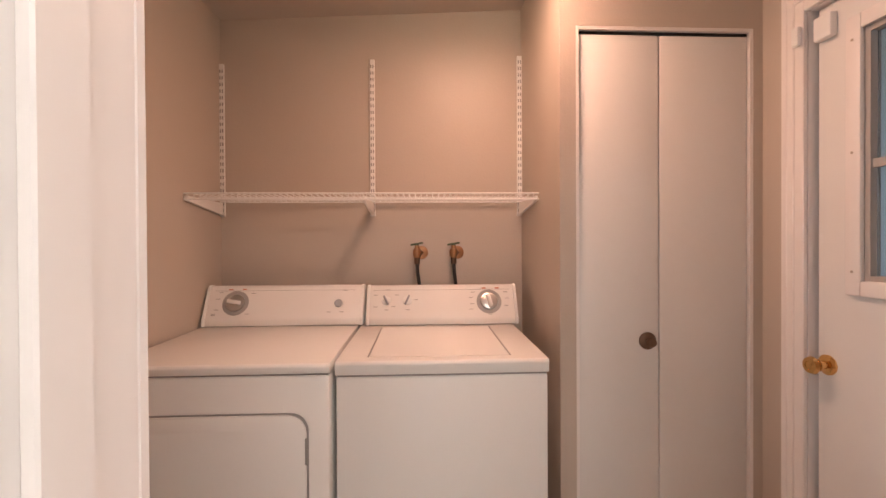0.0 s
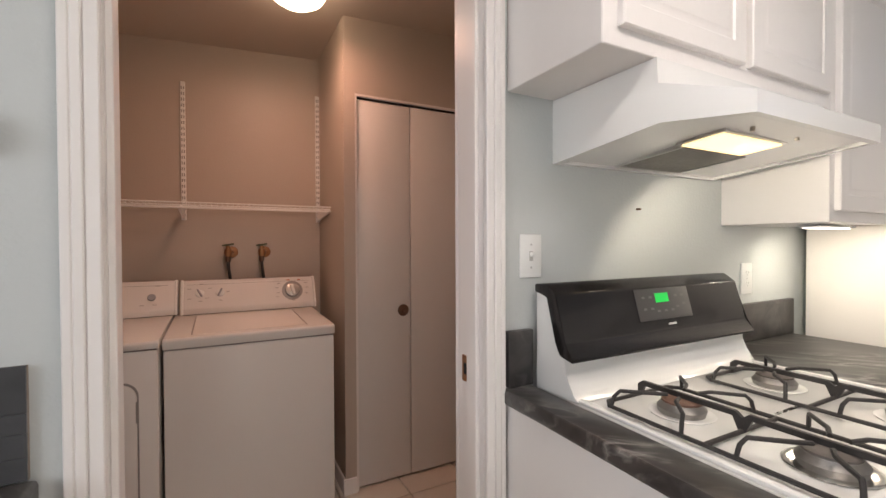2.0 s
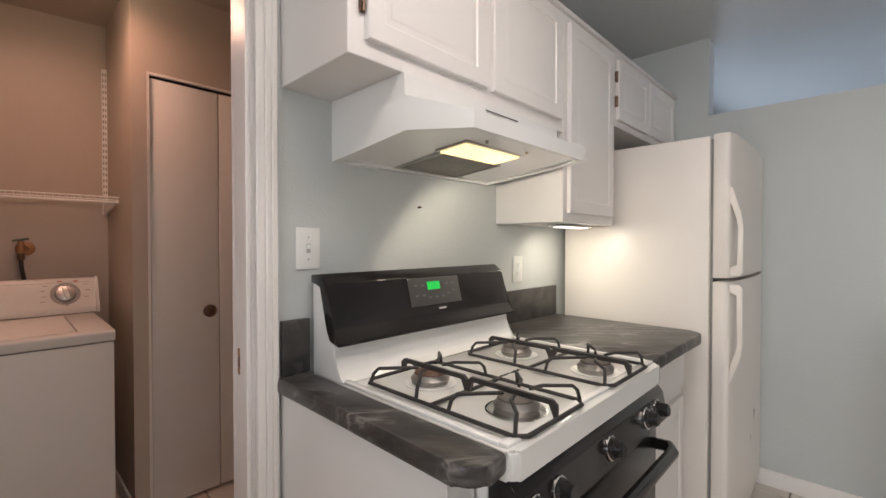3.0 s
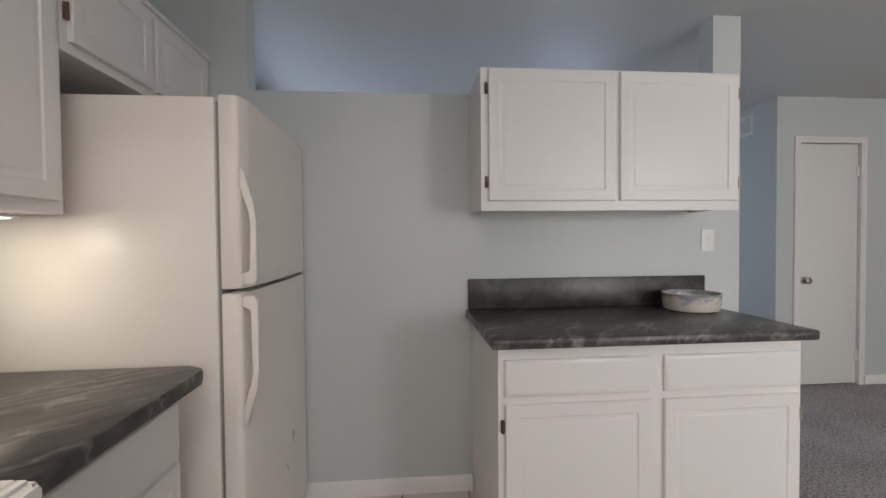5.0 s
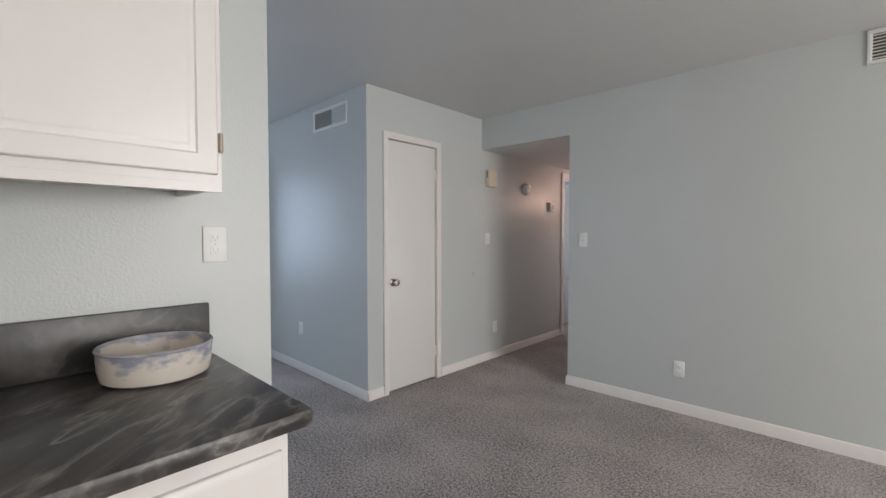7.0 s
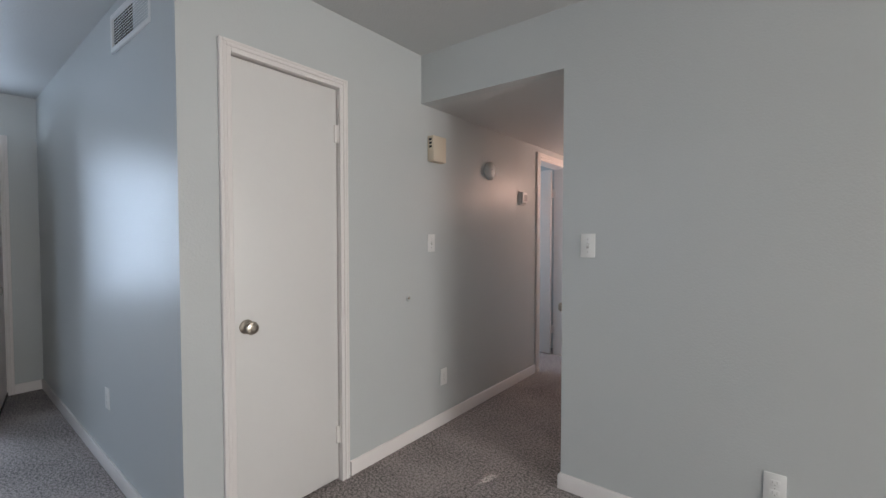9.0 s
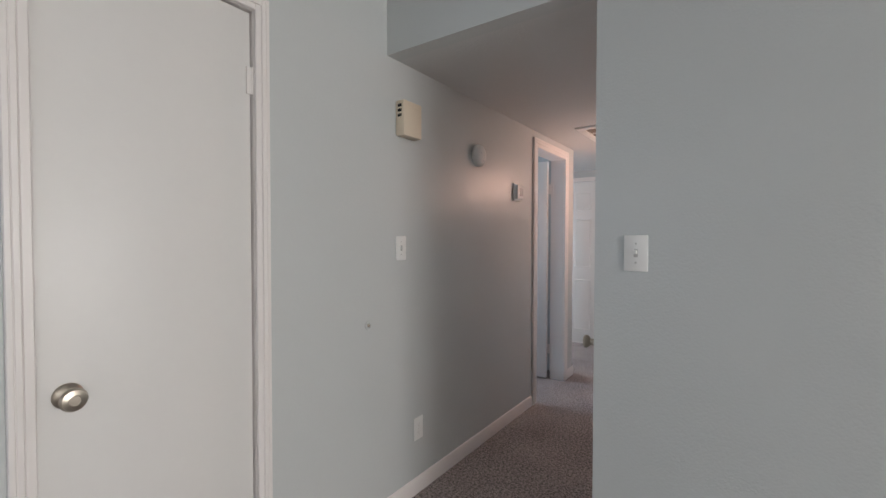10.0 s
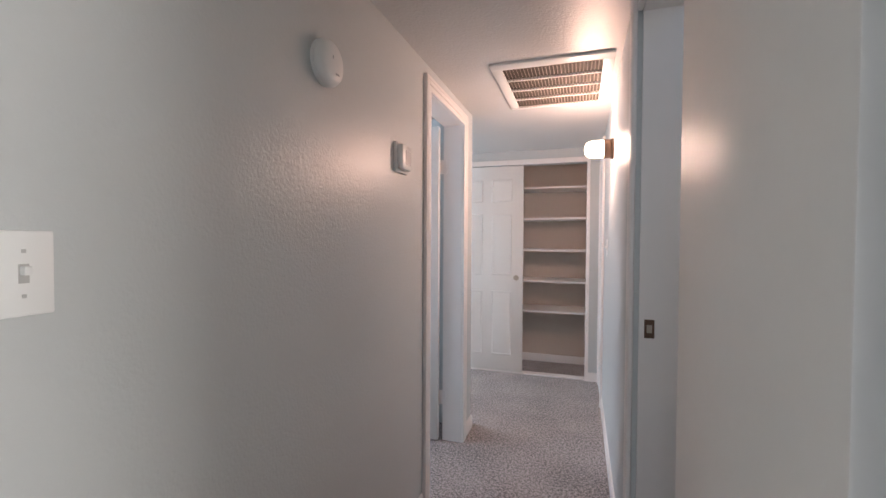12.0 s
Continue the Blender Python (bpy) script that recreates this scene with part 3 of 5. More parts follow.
# outside door with a window in it
door = thing("door_1", (2.1, 0.41, 0), "cream half-glazed outside door with brass knob", "door", kind="structure")
X0, X1 = 2.085, 2.128
part("slab", boxes((X0, X1, 0.010, 0.80, 0.012, 1.15), (X0, X1, 0.68, 0.80, 1.15, 1.93), (X0, X1, 0.010, 0.13, 1.15, 1.93), (X0, X1, 0.010, 0.80, 1.93, 2.033)), DOOR, door)
part("window_frame", boxes((X0 - 0.016, X0, 0.655, 0.70, 1.13, 1.95), (X0 - 0.016, X0, 0.11, 0.155, 1.13, 1.95), (X0 - 0.016, X0, 0.155, 0.655, 1.13, 1.175), (X0 - 0.016, X0, 0.155, 0.655, 1.905, 1.95), bev=0.004), TRIM, door, "cream moulded glazing frame")
part("sash", boxes((X0, X1 - 0.01, 0.64, 0.68, 1.15, 1.93), (X0, X1 - 0.01, 0.13, 0.17, 1.15, 1.93), (X0, X1 - 0.01, 0.17, 0.64, 1.15, 1.19), (X0, X1 - 0.01, 0.17, 0.64, 1.89, 1.93), (X0 + 0.006, X1 - 0.014, 0.17, 0.64, 1.50, 1.525)), SASH, door, "aged grey sash with a cross bar")
g = part("pane", boxes((X1 - 0.022, X1 - 0.018, 0.17, 0.64, 1.19, 1.89)), GLASS, door)
g.visible_shadow = False
knob(door, (X0, 0.768, 0.90), (-1, 0, 0), BRASS, "polished brass knob", 0.028, 0.065)
for z in (1.20, 1.55, 1.88):
    part("screw", rod(bmesh.new(), (X0 - 0.0175, 0.678, z), (X0 - 0.015, 0.678, z), 0.004), NICKEL, door)
sensor = thing("door_sensor", (2.05, 0.80, 1.93), "small cream alarm contact on the door frame", "sensor")
part("body", boxes((2.058, 2.084, 0.735, 0.795, 1.925, 2.0), bev=0.006), PLASTIC, sensor)
part("magnet", boxes((2.025, 2.0405, 0.815, 0.84, 1.93, 1.99), bev=0.004), PLASTIC, sensor)

# coat closet door
door = thing("door_2", (4.915, -5.09, 0), "white flush closet door with satin nickel knob", "door", kind="structure")
part("slab", boxes((4.897, 4.932, -5.368, -4.817, 0.012, 2.058), bev=0.003), DOOR, door)
knob(door, (4.897, -4.876, 0.905), (-1, 0, 0), NICKEL, "satin nickel knob", 0.029, 0.06)
for z in (0.25, 1.83):
    part("hinge", rod(boxes((4.89, 4.899, -5.371, -5.352, z - 0.045, z + 0.045)), (4.891, -5.371, z - 0.045), (4.891, -5.371, z + 0.045), 0.006), TRIM, door, "painted-over hinge")
part("strike_gap", boxes((4.888, 4.8965, -4.8165, -4.8135, 0.86, 0.95)), NICKEL, door)

# open door of the room off the hall
door = thing("door_3", (5.02, -8.36, 0), "white flush door standing open into the room", "door", kind="structure")
part("slab", boxes((5.030, 5.66, -8.368, -8.333, 0.012, 2.012), bev=0.003), DOOR, door)
for z in (0.28, 1.76):
    part("hinge", boxes((4.985, 5.0, -8.3725, -8.366, z - 0.045, z + 0.045), (5.0, 5.034, -8.3695, -8.3665, z - 0.045, z + 0.045)), TRIM, door, "painted hinge")
knob(door, (5.60, -8.333, 0.93), (0, 1, 0), NICKEL)

# cupboard door folded back against the hall wall
door = thing("door_4", (3.99, -6.64, 0), "glossy white hall cupboard door folded fully open", "door", kind="structure")
fold = Matrix.Translation((3.965, -6.625, 0)) @ pose(0, 0, 0, 0, 0, 3.4)


def leaf_part(name, bm, material, label=""):
    bmesh.ops.transform(bm, matrix=fold, verts=bm.verts)
    return part(name, bm, material, door, label)


leaf_part("slab", boxes((0.0, 0.033, 0.008, 0.475, 0.012, 2.030), bev=0.003), DOOR)
leaf_part("latch_plate", boxes((0.005, 0.028, 0.4748, 0.4775, 0.877, 0.937)), BRONZE, "dark bronze latch plate")
leaf_part("latch_bolt", boxes((0.011, 0.022, 0.477, 0.485, 0.897, 0.917), bev=0.003), NICKEL)
for z in (0.25, 1.80):
    leaf_part("hinge", rod(boxes((0.004, 0.034, 0.0, 0.009, z - 0.045, z + 0.045)), (0.036, 0.003, z - 0.045), (0.036, 0.003, z + 0.045), 0.006), TRIM, "painted hinge")
knob(door, fold @ Vector((0.033, 0.425, 0.910)), fold.to_3x3() @ Vector((1, 0, 0)), NICKEL, "worn satin nickel knob", 0.025, 0.05)
strike = thing("strike_plate", (3.95, -7.27, 1.0), "bronze strike plate let into the cupboard jamb", "strike plate")
part("plate", boxes((3.938, 3.968, -7.2735, -7.2705, 0.985, 1.045)), BRONZE, strike)
part("lip", boxes((3.945, 3.961, -7.2706, -7.2690, 1.002, 1.028)), NICKEL, strike)
strike = thing("strike_plate", (1.28, -0.19, 0.95), "old dark bronze strike plate on the laundry jamb", "strike plate")
part("plate", boxes((1.3195, 1.3225, -0.205, -0.173, 0.925, 0.995)), COPPER, strike)
part("hole", boxes((1.3188, 1.3198, -0.196, -0.182, 0.945, 0.975)), DARK, strike)
door = thing("door_5", (3.94, -9.57, 0), "white flush door at the end of the hall", "door", kind="structure")
part("slab", boxes((4.0, 4.010, -9.82, -9.33, 0.012, 2.036)), DOOR, door)

# open entry door, light beyond it
entry = thing("door_6", (7.99, -4.45, 0), "white entry door standing open with knob and deadbolt", "door", kind="structure")
swing = Matrix.Translation((7.985, -4.452, 0)) @ pose(0, 0, 0, 0, 0, 169.0)


def swung(name, bm, material, label=""):
    bmesh.ops.transform(bm, matrix=swing, verts=bm.verts)
    return part(name, bm, material, entry, label)


swung("slab", boxes((0.0, 0.86, -0.022, 0.022, 0.015, 2.040), bev=0.003), TRIM)
for s in (1, -1):
    knob(entry, swing @ Vector((0.795, s * 0.022, 0.93)), swing.to_3x3() @ Vector((0, s, 0)), NICKEL, "satin nickel knob")
swung("deadbolt", rod(bmesh.new(), (0.795, -0.05, 1.08), (0.795, 0.05, 1.08), 0.028, n=20), NICKEL, "round deadbolt")
for z in (0.30, 1.05, 1.80):
    swung("hinge", rod(boxes((-0.012, 0.004, -0.024, -0.018, z - 0.05, z + 0.05)), (-0.004, -0.028, z - 0.05), (-0.004, -0.028, z + 0.05), 0.008), NICKEL)
swung("sweep", boxes((0.0, 0.86, -0.027, 0.027, 0.004, 0.03), bev=0.003), RUBBER, "worn rubber door sweep")

# sliding six-panel closet door
slide = thing("closet_door", (5.0, -9.9, 0), "white six-panel sliding closet door with round pull", "closet door")
part("slab", boxes((4.70, 5.40, -9.938, -9.908, 0.016, 2.008), bev=0.002), DOOR, slide)
for px0, px1 in ((4.805, 5.005), (5.095, 5.295)):
    for z0, z1 in ((0.17, 0.80), (0.95, 1.55), (1.66, 1.88)):
        part("door_panel", panel(bmesh.new(), (px1, -9.9085, z0), (-1, 0, 0), (0, 0, 1), px1 - px0, z1 - z0, [(0, 0), (0.008, 0.006), (0.02, 0.001), (0.04, 0.006)]), DOOR, slide)
part("pull", lathe(bmesh.new(), [(0.0, 0.0), (0.026, 0.0), (0.026, 0.004), (0.020, 0.005), (0.017, 0.002), (0, 0.002)], Matrix.Translation((4.763, -9.908, 0.93)) @ Vector((0, 1, 0)).to_track_quat("Z", "Y").to_matrix().to_4x4()), NICKEL, slide, "round finger pull")

# ---- linen closet shelves ----
for z in (1.815, 1.513, 1.205, 0.901, 0.606):
    shelf = thing("closet_shelf", (4.885, -10.2, z - 0.02), "white-edged wooden shelf, empty, in the linen closet", "shelf", "linen closet shelves")
    part("board", boxes((4.052, 5.898, -10.428, -10.03, z - 0.02, z), bev=0.002, seg=1), TRIM, shelf)
    part("cleat", boxes((4.0505, 4.068, -10.42, -10.06, z - 0.058, z - 0.0205)), TRIM, shelf)

# daylight beyond the open entry door
structure("backdrop", boxes((14.0, 14.1, -12.0, 4.0, -0.12, 7.0)), OUTSIDE, "pale overexposed daylight outside the entry", "backdrop")

# ---- laundry ----


def console(parent, x0, x1, yb, z0):
    """A sloping appliance console."""
    bm = bmesh.new()
    prism(bm, [(yb, z0), (yb, z0 + 0.165), (yb - 0.045, z0 + 0.172), (yb - 0.06, z0 + 0.165), (yb - 0.125, z0 + 0.03), (yb - 0.125, z0)], "x", x0 + 0.012, x1 - 0.012, bev=0.006)
    body = part("console", bm, ENAMEL_OLD, parent)
    for a, b in ((x0, x0 + 0.014), (x1 - 0.014, x1)):
        cap = bmesh.new()
        prism(cap, [(yb, z0), (yb, z0 + 0.168), (yb - 0.047, z0 + 0.175), (yb - 0.063, z0 + 0.167), (yb - 0.13, z0 + 0.03), (yb - 0.13, z0)], "x", a, b, bev=0.004)
        part("end_cap", cap, PLASTIC, parent, "white moulded console end")
    return body


def on_slope(x, s, yb, z0):
    """A matrix on the console's slope: s runs 0 to 1 from its foot to its top; z of the matrix points out."""
    a, b = Vector((x, yb - 0.125, z0 + 0.03)), Vector((x, yb - 0.06, z0 + 0.165))
    p = a + (b - a) * s
    up = (b - a).normalized()
    out = Vector((1, 0, 0)).cross(up).normalized()
    m = Matrix.Identity(4)
    for i, c in enumerate((Vector((1, 0, 0)), up, out)):
        for j in range(3):
            m[j][i] = c[j]
    m.translation = p
    return m


def slab_on(m, w, h, t, lift=0.0, bev=0.0):
    bm = boxes((-w / 2, w / 2, -h / 2, h / 2, lift, lift + t), bev=bev)
    bmesh.ops.transform(bm, matrix=m, verts=bm.verts)
    return bm


def dial(parent, m, r, grip):
    part("dial_ring", lathe(bmesh.new(), [(r * 1.0, 0.0015), (r * 1.42, 0.0015), (r * 1.42, 0.0), (r, 0.0)], m), MARK, parent, "printed grey ring")
    base = part("dial", lathe(bmesh.new(), [(0, 0), (r, 0), (r, 0.006), (r * 0.92, 0.012), (r * 0.72, 0.014), (0, 0.014)], m), STEEL, parent, "chromed round dial")
    part("dial_grip", slab_on(m @ pose(0, 0, 0, 0, 0, grip), r * 0.42, r * 1.45, 0.02, 0.008, 0.004), PLASTIC, base, "white grip bar")


def marks(parent, m, rows, material=None):
    bm = bmesh.new()
    for x, y, w, h in rows:
        b = slab_on(m @ Matrix.Translation((x, y, 0)), w, h, 0.0008)
        me = bpy.data.meshes.new("tmp")
        b.to_mesh(me)
        b.free()
        bm.from_mesh(me)
        bpy.data.meshes.remove(me)
    tagged(part("printing", bm, material or MARK, parent, "small unreadable printed lettering"), kind="stuff")


YB = 1.50
washer = thing("washing_machine", (0.865, 1.15, 0), "white top-loading washing machine with round dials", "washing machine", "laundry pair")
part("cabinet", boxes((0.532, 1.206, 0.826, 1.49, 0.03, 0.872), bev=0.008), ENAMEL_OLD, washer)
bm = bmesh.new()
prism(bm, [(0.824, 0.8775), (0.820, 0.912), (0.827, 0.9215), (1.50, 0.932), (1.50, 0.8775)], "x", 0.529, 1.209, bev=0.0035)
part("top", bm, ENAMEL_OLD, washer)
part("seam", boxes((0.536, 1.202, 0.832, 1.48, 0.870, 0.8785)), GASKET, washer, "dark seam under the top")
bm = bmesh.new()
prism(bm, [(0.868, 0.918), (0.868, 0.9236), (1.335, 0.9310), (1.335, 0.918)], "x", 0.632, 1.088)
part("lid", bm, ENAMEL_OLD, washer)
for xa in (0.622, 1.0875):
    part("lid_gap", prism(bmesh.new(), [(0.872, 0.918), (0.872, 0.9240), (1.33, 0.9315), (1.33, 0.918)], "x", xa + 0.003, xa + 0.008), GASKET, washer, "dark slot beside the lid")
console(washer, 0.553, 1.233, YB, 0.932)
Z0 = 0.932
dial(washer, on_slope(1.105, 0.50, YB, Z0), 0.040, 12)
for x, grip in ((0.640, 28), (0.735, -24)):
    m = on_slope(x, 0.55, YB, Z0)
    k = part("knob", lathe(bmesh.new(), [(0, 0), (0.021, 0), (0.020, 0.005), (0.013, 0.008), (0, 0.008)], m), PLASTIC, washer, "small white selector knob")
    part("knob_grip", slab_on(m @ pose(0, 0, 0, 0, 0, grip), 0.009, 0.046, 0.012, 0.007, 0.003), GREY, k, "grey grip bar")
mw = on_slope(0.893, 0.5, YB, Z0)
marks(washer, mw, [(x, y, 0.018, 0.0028) for x, y in ((-0.30, 0.035), (-0.30, -0.02), (-0.205, 0.035), (-0.22, -0.02), (-0.12, 0.012), (-0.25, -0.035), (-0.155, -0.035), (0.14, 0.045), (0.13, 0.02), (0.135, -0.01), (0.13, -0.035), (0.29, 0.045), (0.295, 0.015), (0.29, -0.02), (0.215, -0.06), (-0.245, 0.06))] + [(0.0, 0.058, 0.62, 0.0012)])
marks(washer, on_slope(1.115, 0.93, YB, Z0), [(-0.03, 0, 0.018, 0.006), (0.03, 0, 0.018, 0.006)], RED)
for x in (0.57, 1.16):
    for y in (0.87, 1.45):
        part("foot", rod(bmesh.new(), (x, y, 0.0), (x, y, 0.035), 0.018), RUBBER, washer)

dryer = thing("clothes_dryer", (0.18, 1.15, 0), "white front-loading clothes dryer with scuffed top", "dryer", "laundry pair")
part("cabinet", boxes((-0.155, 0.517, 0.800, 1.49, 0.03, 0.888), bev=0.008), ENAMEL_OLD, dryer)
bm = bmesh.new()
prism(bm, [(0.796, 0.8935), (0.790, 0.916), (0.797, 0.9255), (1.50, 0.936), (1.50, 0.8935)], "x", -0.159, 0.520, bev=0.0035)
part("top", bm, ENAMEL_OLD, dryer)
part("seam", boxes((-0.15, 0.512, 0.806, 1.48, 0.886, 0.898)), GASKET, dryer, "dark seam under the top")
outline = [(-0.10, 0.30), (0.395, 0.30)] + [(0.395 + 0.055 * math.sin(a), 0.715 + 0.055 * math.cos(a) - 0.0) for a in (radians(90 - k * 15) for k in range(7))] + [(-0.045, 0.77)] + [(-0.045 - 0.055 * math.sin(a), 0.715 + 0.055 * math.cos(a)) for a in (radians(k * 15) for k in range(1, 7))]
outline = [(0.45, 0.30)] + outline[2:] + [(-0.10, 0.30)]
rim = [(0.175 + (u - 0.175) * 1.018, 0.535 + (v - 0.535) * 1.02) for u, v in outline]
part("door_gap", prism(bmesh.new(), rim, "y", 0.7965, 0.799), GASKET, dryer, "thin shadow line round the door")
part("door", prism(bmesh.new(), outline, "y", 0.788, 0.7964, bev=0.004), ENAMEL_OLD, dryer)
part("door_catch", boxes((0.447, 0.453, 0.784, 0.79, 0.62, 0.70)), GASKET, dryer, "recessed finger grip")
console(dryer, -0.155, 0.541, YB, 0.936)
Z1 = 0.936
dial(dryer, on_slope(-0.022, 0.50, YB, Z1), 0.040, 80)
md = on_slope(0.43, 0.46, YB, Z1)
part("start_button", lathe(bmesh.new(), [(0, 0), (0.018, 0), (0.018, 0.007), (0.015, 0.010), (0, 0.009)], md), GREY, dryer, "round grey start button")
marks(dryer, on_slope(0.19, 0.5, YB, Z1), [(x, y, 0.018, 0.0028) for x, y in ((-0.28, 0.05), (-0.29, 0.02), (-0.29, -0.03), (-0.30, -0.05), (-0.14, 0.045), (-0.155, -0.05), (-0.30, -0.055), (0.20, -0.045), (0.255, -0.045), (0.265, 0.055))] + [(0.0, 0.058, 0.62, 0.0012)])
marks(dryer, on_slope(-0.022, 0.93, YB, Z1), [(-0.03, 0, 0.018, 0.006), (0.03, 0, 0.018, 0.006)], RED)
for xa, xb in ((0.300, 0.318), (0.330, 0.336)):
    part("scuff", boxes((xa, xb, 0.905, 0.909, 0.9262, 0.9268)), DARK, dryer, "small dark scuff mark")
for x in (-0.12, 0.47):
    for y in (0.86, 1.45):
        part("foot", rod(bmesh.new(), (x, y, 0.0), (x, y, 0.035), 0.018), RUBBER, dryer)

# slotted wall standards
YW = 1.604


def standard(x, z0, z1):
    s = thing("shelf_standard", (x, YW, z0), "white slotted metal shelf standard screwed to the wall", "shelf standard", "shelf standards")
    part("rail", boxes((x - 0.0125, x + 0.0125, YW - 0.012, YW - 0.001, z0, z1), bev=0.002, seg=1), PLASTIC, s)
    slots = []
    z = z0 + 0.02
    while z < z1 - 0.02:
        slots += [(x - 0.0075, x - 0.003, YW - 0.0128, YW - 0.0118, z, z + 0.016), (x + 0.003, x + 0.0075, YW - 0.0128, YW - 0.0118, z, z + 0.016)]
        z += 0.032
    tagged(part("slots", boxes(*slots), GASKET, s, "rows of dark slots"), kind="stuff")
    b = bmesh.new()
    prism(b, [(YW - 0.013, 1.494), (YW - 0.33, 1.494), (YW - 0.335, 1.476), (YW - 0.30, 1.470), (YW - 0.05, 1.440), (YW - 0.013, 1.435)], "x", x - 0.006, x + 0.006, bev=0.002)
    part("bracket", b, PLASTIC, s, "white tapering shelf bracket")


for x, z in ((-0.160, 2.165), (0.562, 2.197), (1.290, 2.225)):
    standard(x, 1.43, z)

shelf = thing("wire_shelf", (0.57, 1.43, 1.495), "white vinyl-coated wire shelf, empty, on brackets", "shelf")
for y, z in ((YW - 0.335, 1.503), (YW - 0.335, 1.478), (YW - 0.22, 1.498), (YW - 0.11, 1.498), (YW - 0.02, 1.498)):
    part("rail", rod(bmesh.new(), (-0.165, y, z), (1.298, y, z), 0.0035, n=8), PLASTIC, shelf)
x = -0.15
first = part("wire", tube(bmesh.new(), [(x, YW - 0.015, 1.503), (x, YW - 0.333, 1.5065), (x, YW - 0.3365, 1.503), (x, YW - 0.3365, 1.478)], 0.0017, 5), PLASTIC, shelf)
for k in range(1, 58):
    w = new("wire", first.data)
    w.parent, w.location = shelf, first.location + Vector((k * 0.025, 0, 0))


def tap(x):
    t = thing("laundry_tap", (x, YW, 1.25), "brass washing machine tap with green handle on the wall", "tap", "laundry taps")
    rose = Matrix.Translation((x + 0.022, YW - 0.001, 1.25)) @ Vector((0, -1, 0)).to_track_quat("Z", "Y").to_matrix().to_4x4()
    part("rose", lathe(bmesh.new(), [(0.0, 0), (0.033, 0), (0.031, 0.006), (0.018, 0.010), (0, 0.010)], rose), COPPER, t, "round tarnished wall rose")
    bm = bmesh.new()
    rod(bm, (x + 0.022, YW - 0.008, 1.25), (x, YW - 0.05, 1.25), 0.011)
    rod(bm, (x, YW - 0.055, 1.225), (x, YW - 0.055, 1.285), 0.014, 0.011)
    lathe(bm, [(0, -0.02), (0.017, -0.02), (0.02, 0.0), (0.017, 0.018), (0, 0.02)], Matrix.Translation((x, YW - 0.055, 1.25)))
    part("valve_body", bm, COPPER, t, "tarnished brass valve")
    part("handle", rod(rod(bmesh.new(), (x - 0.030, YW - 0.055, 1.288), (x + 0.030, YW - 0.055, 1.298), 0.0045), (x, YW - 0.055, 1.284), (x, YW - 0.055, 1.294), 0.008), paint("tap_green", (0.10, 0.13, 0.07), 0.5, 0.2), t, "green-painted tee handle")
    part("collar", rod(bmesh.new(), (x, YW - 0.056, 1.195), (x, YW - 0.056, 1.226), 0.014), BRONZE, t)
    hose = bmesh.new()
    tube(hose, [(x, YW - 0.056, 1.20), (x + 0.002, YW - 0.058, 1.16), (x + 0.010, YW - 0.055, 1.10), (x + 0.014, YW - 0.05, 1.0), (x + 0.012, YW - 0.045, 0.80)], 0.0085, 10)
    part("hose", hose, RUBBER, t, "black rubber hose")


tap(0.778)
tap(0.955)



def dome_light(x, y, label):
    lamp = thing("ceiling_light", (x, y, CH), label, "ceiling light")
    part("base", lathe(bmesh.new(), [(0, 0), (0.135, 0), (0.135, -0.015), (0.125, -0.022), (0, -0.022)], Matrix.Translation((x, y, CH))), BRASS, lamp)
    dome = part("dome", lathe(bmesh.new(), [(0.128, -0.018), (0.126, -0.035), (0.11, -0.065), (0.075, -0.088), (0.03, -0.098), (0, -0.10)], Matrix.Translation((x, y, CH)), 32), LAMPGLASS, lamp, "glowing opal glass bowl")
    dome.visible_shadow = False


dome_light(1.05, 0.80, "warm lit round glass dome on the laundry ceiling")
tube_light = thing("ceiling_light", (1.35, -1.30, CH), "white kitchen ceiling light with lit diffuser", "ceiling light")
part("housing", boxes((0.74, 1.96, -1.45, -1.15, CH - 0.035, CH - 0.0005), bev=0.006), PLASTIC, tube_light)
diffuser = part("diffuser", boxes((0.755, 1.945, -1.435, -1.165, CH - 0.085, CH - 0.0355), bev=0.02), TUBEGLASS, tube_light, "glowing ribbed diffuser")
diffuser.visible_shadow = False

# ---- kitchen, stove wall ----
DOORSTEPS = [(0.0, -0.016), (0.0, -0.003), (0.003, 0.0), (0.046, 0.0), (0.050, -0.004), (0.060, -0.004), (0.066, -0.0005), (0.070, 0.0)]


def cab_door(parent, o, u, w, h, hinge_side=0, knobs=False, steps=DOORSTEPS, name="door", hinges=True):
    d = part(name, panel(bmesh.new(), o, u, (0, 0, 1), w, h, steps), CAB, parent)
    if hinge_side and hinges:
        nrm = Vector(u).cross(Vector((0, 0, 1)))
        for dz in (0.06, h - 0.10):
            c = Vector(o) + Vector(u) * (w + 0.009 if hinge_side > 0 else -0.009) + Vector((0, 0, dz + 0.02)) - nrm * 0.012
            bm = bmesh.new()
            uu, nn = Vector(u), nrm
            a, b = c - uu * 0.007 - nn * 0.004 - Vector((0, 0, 0.024)), c + uu * 0.007 + nn * 0.004 + Vector((0, 0, 0.024))
            box(bm, min(a.x, b.x), max(a.x, b.x), min(a.y, b.y), max(a.y, b.y), a.z, b.z, bev=0.002, seg=1)
            rod(bm, c + nn * 0.006 - Vector((0, 0, 0.024)), c + nn * 0.006 + Vector((0, 0, 0.024)), 0.004, n=8)
            part("hinge", bm, NICKEL if hinge_side > 0 else BRONZE, d, "small exposed metal hinge")
    return d


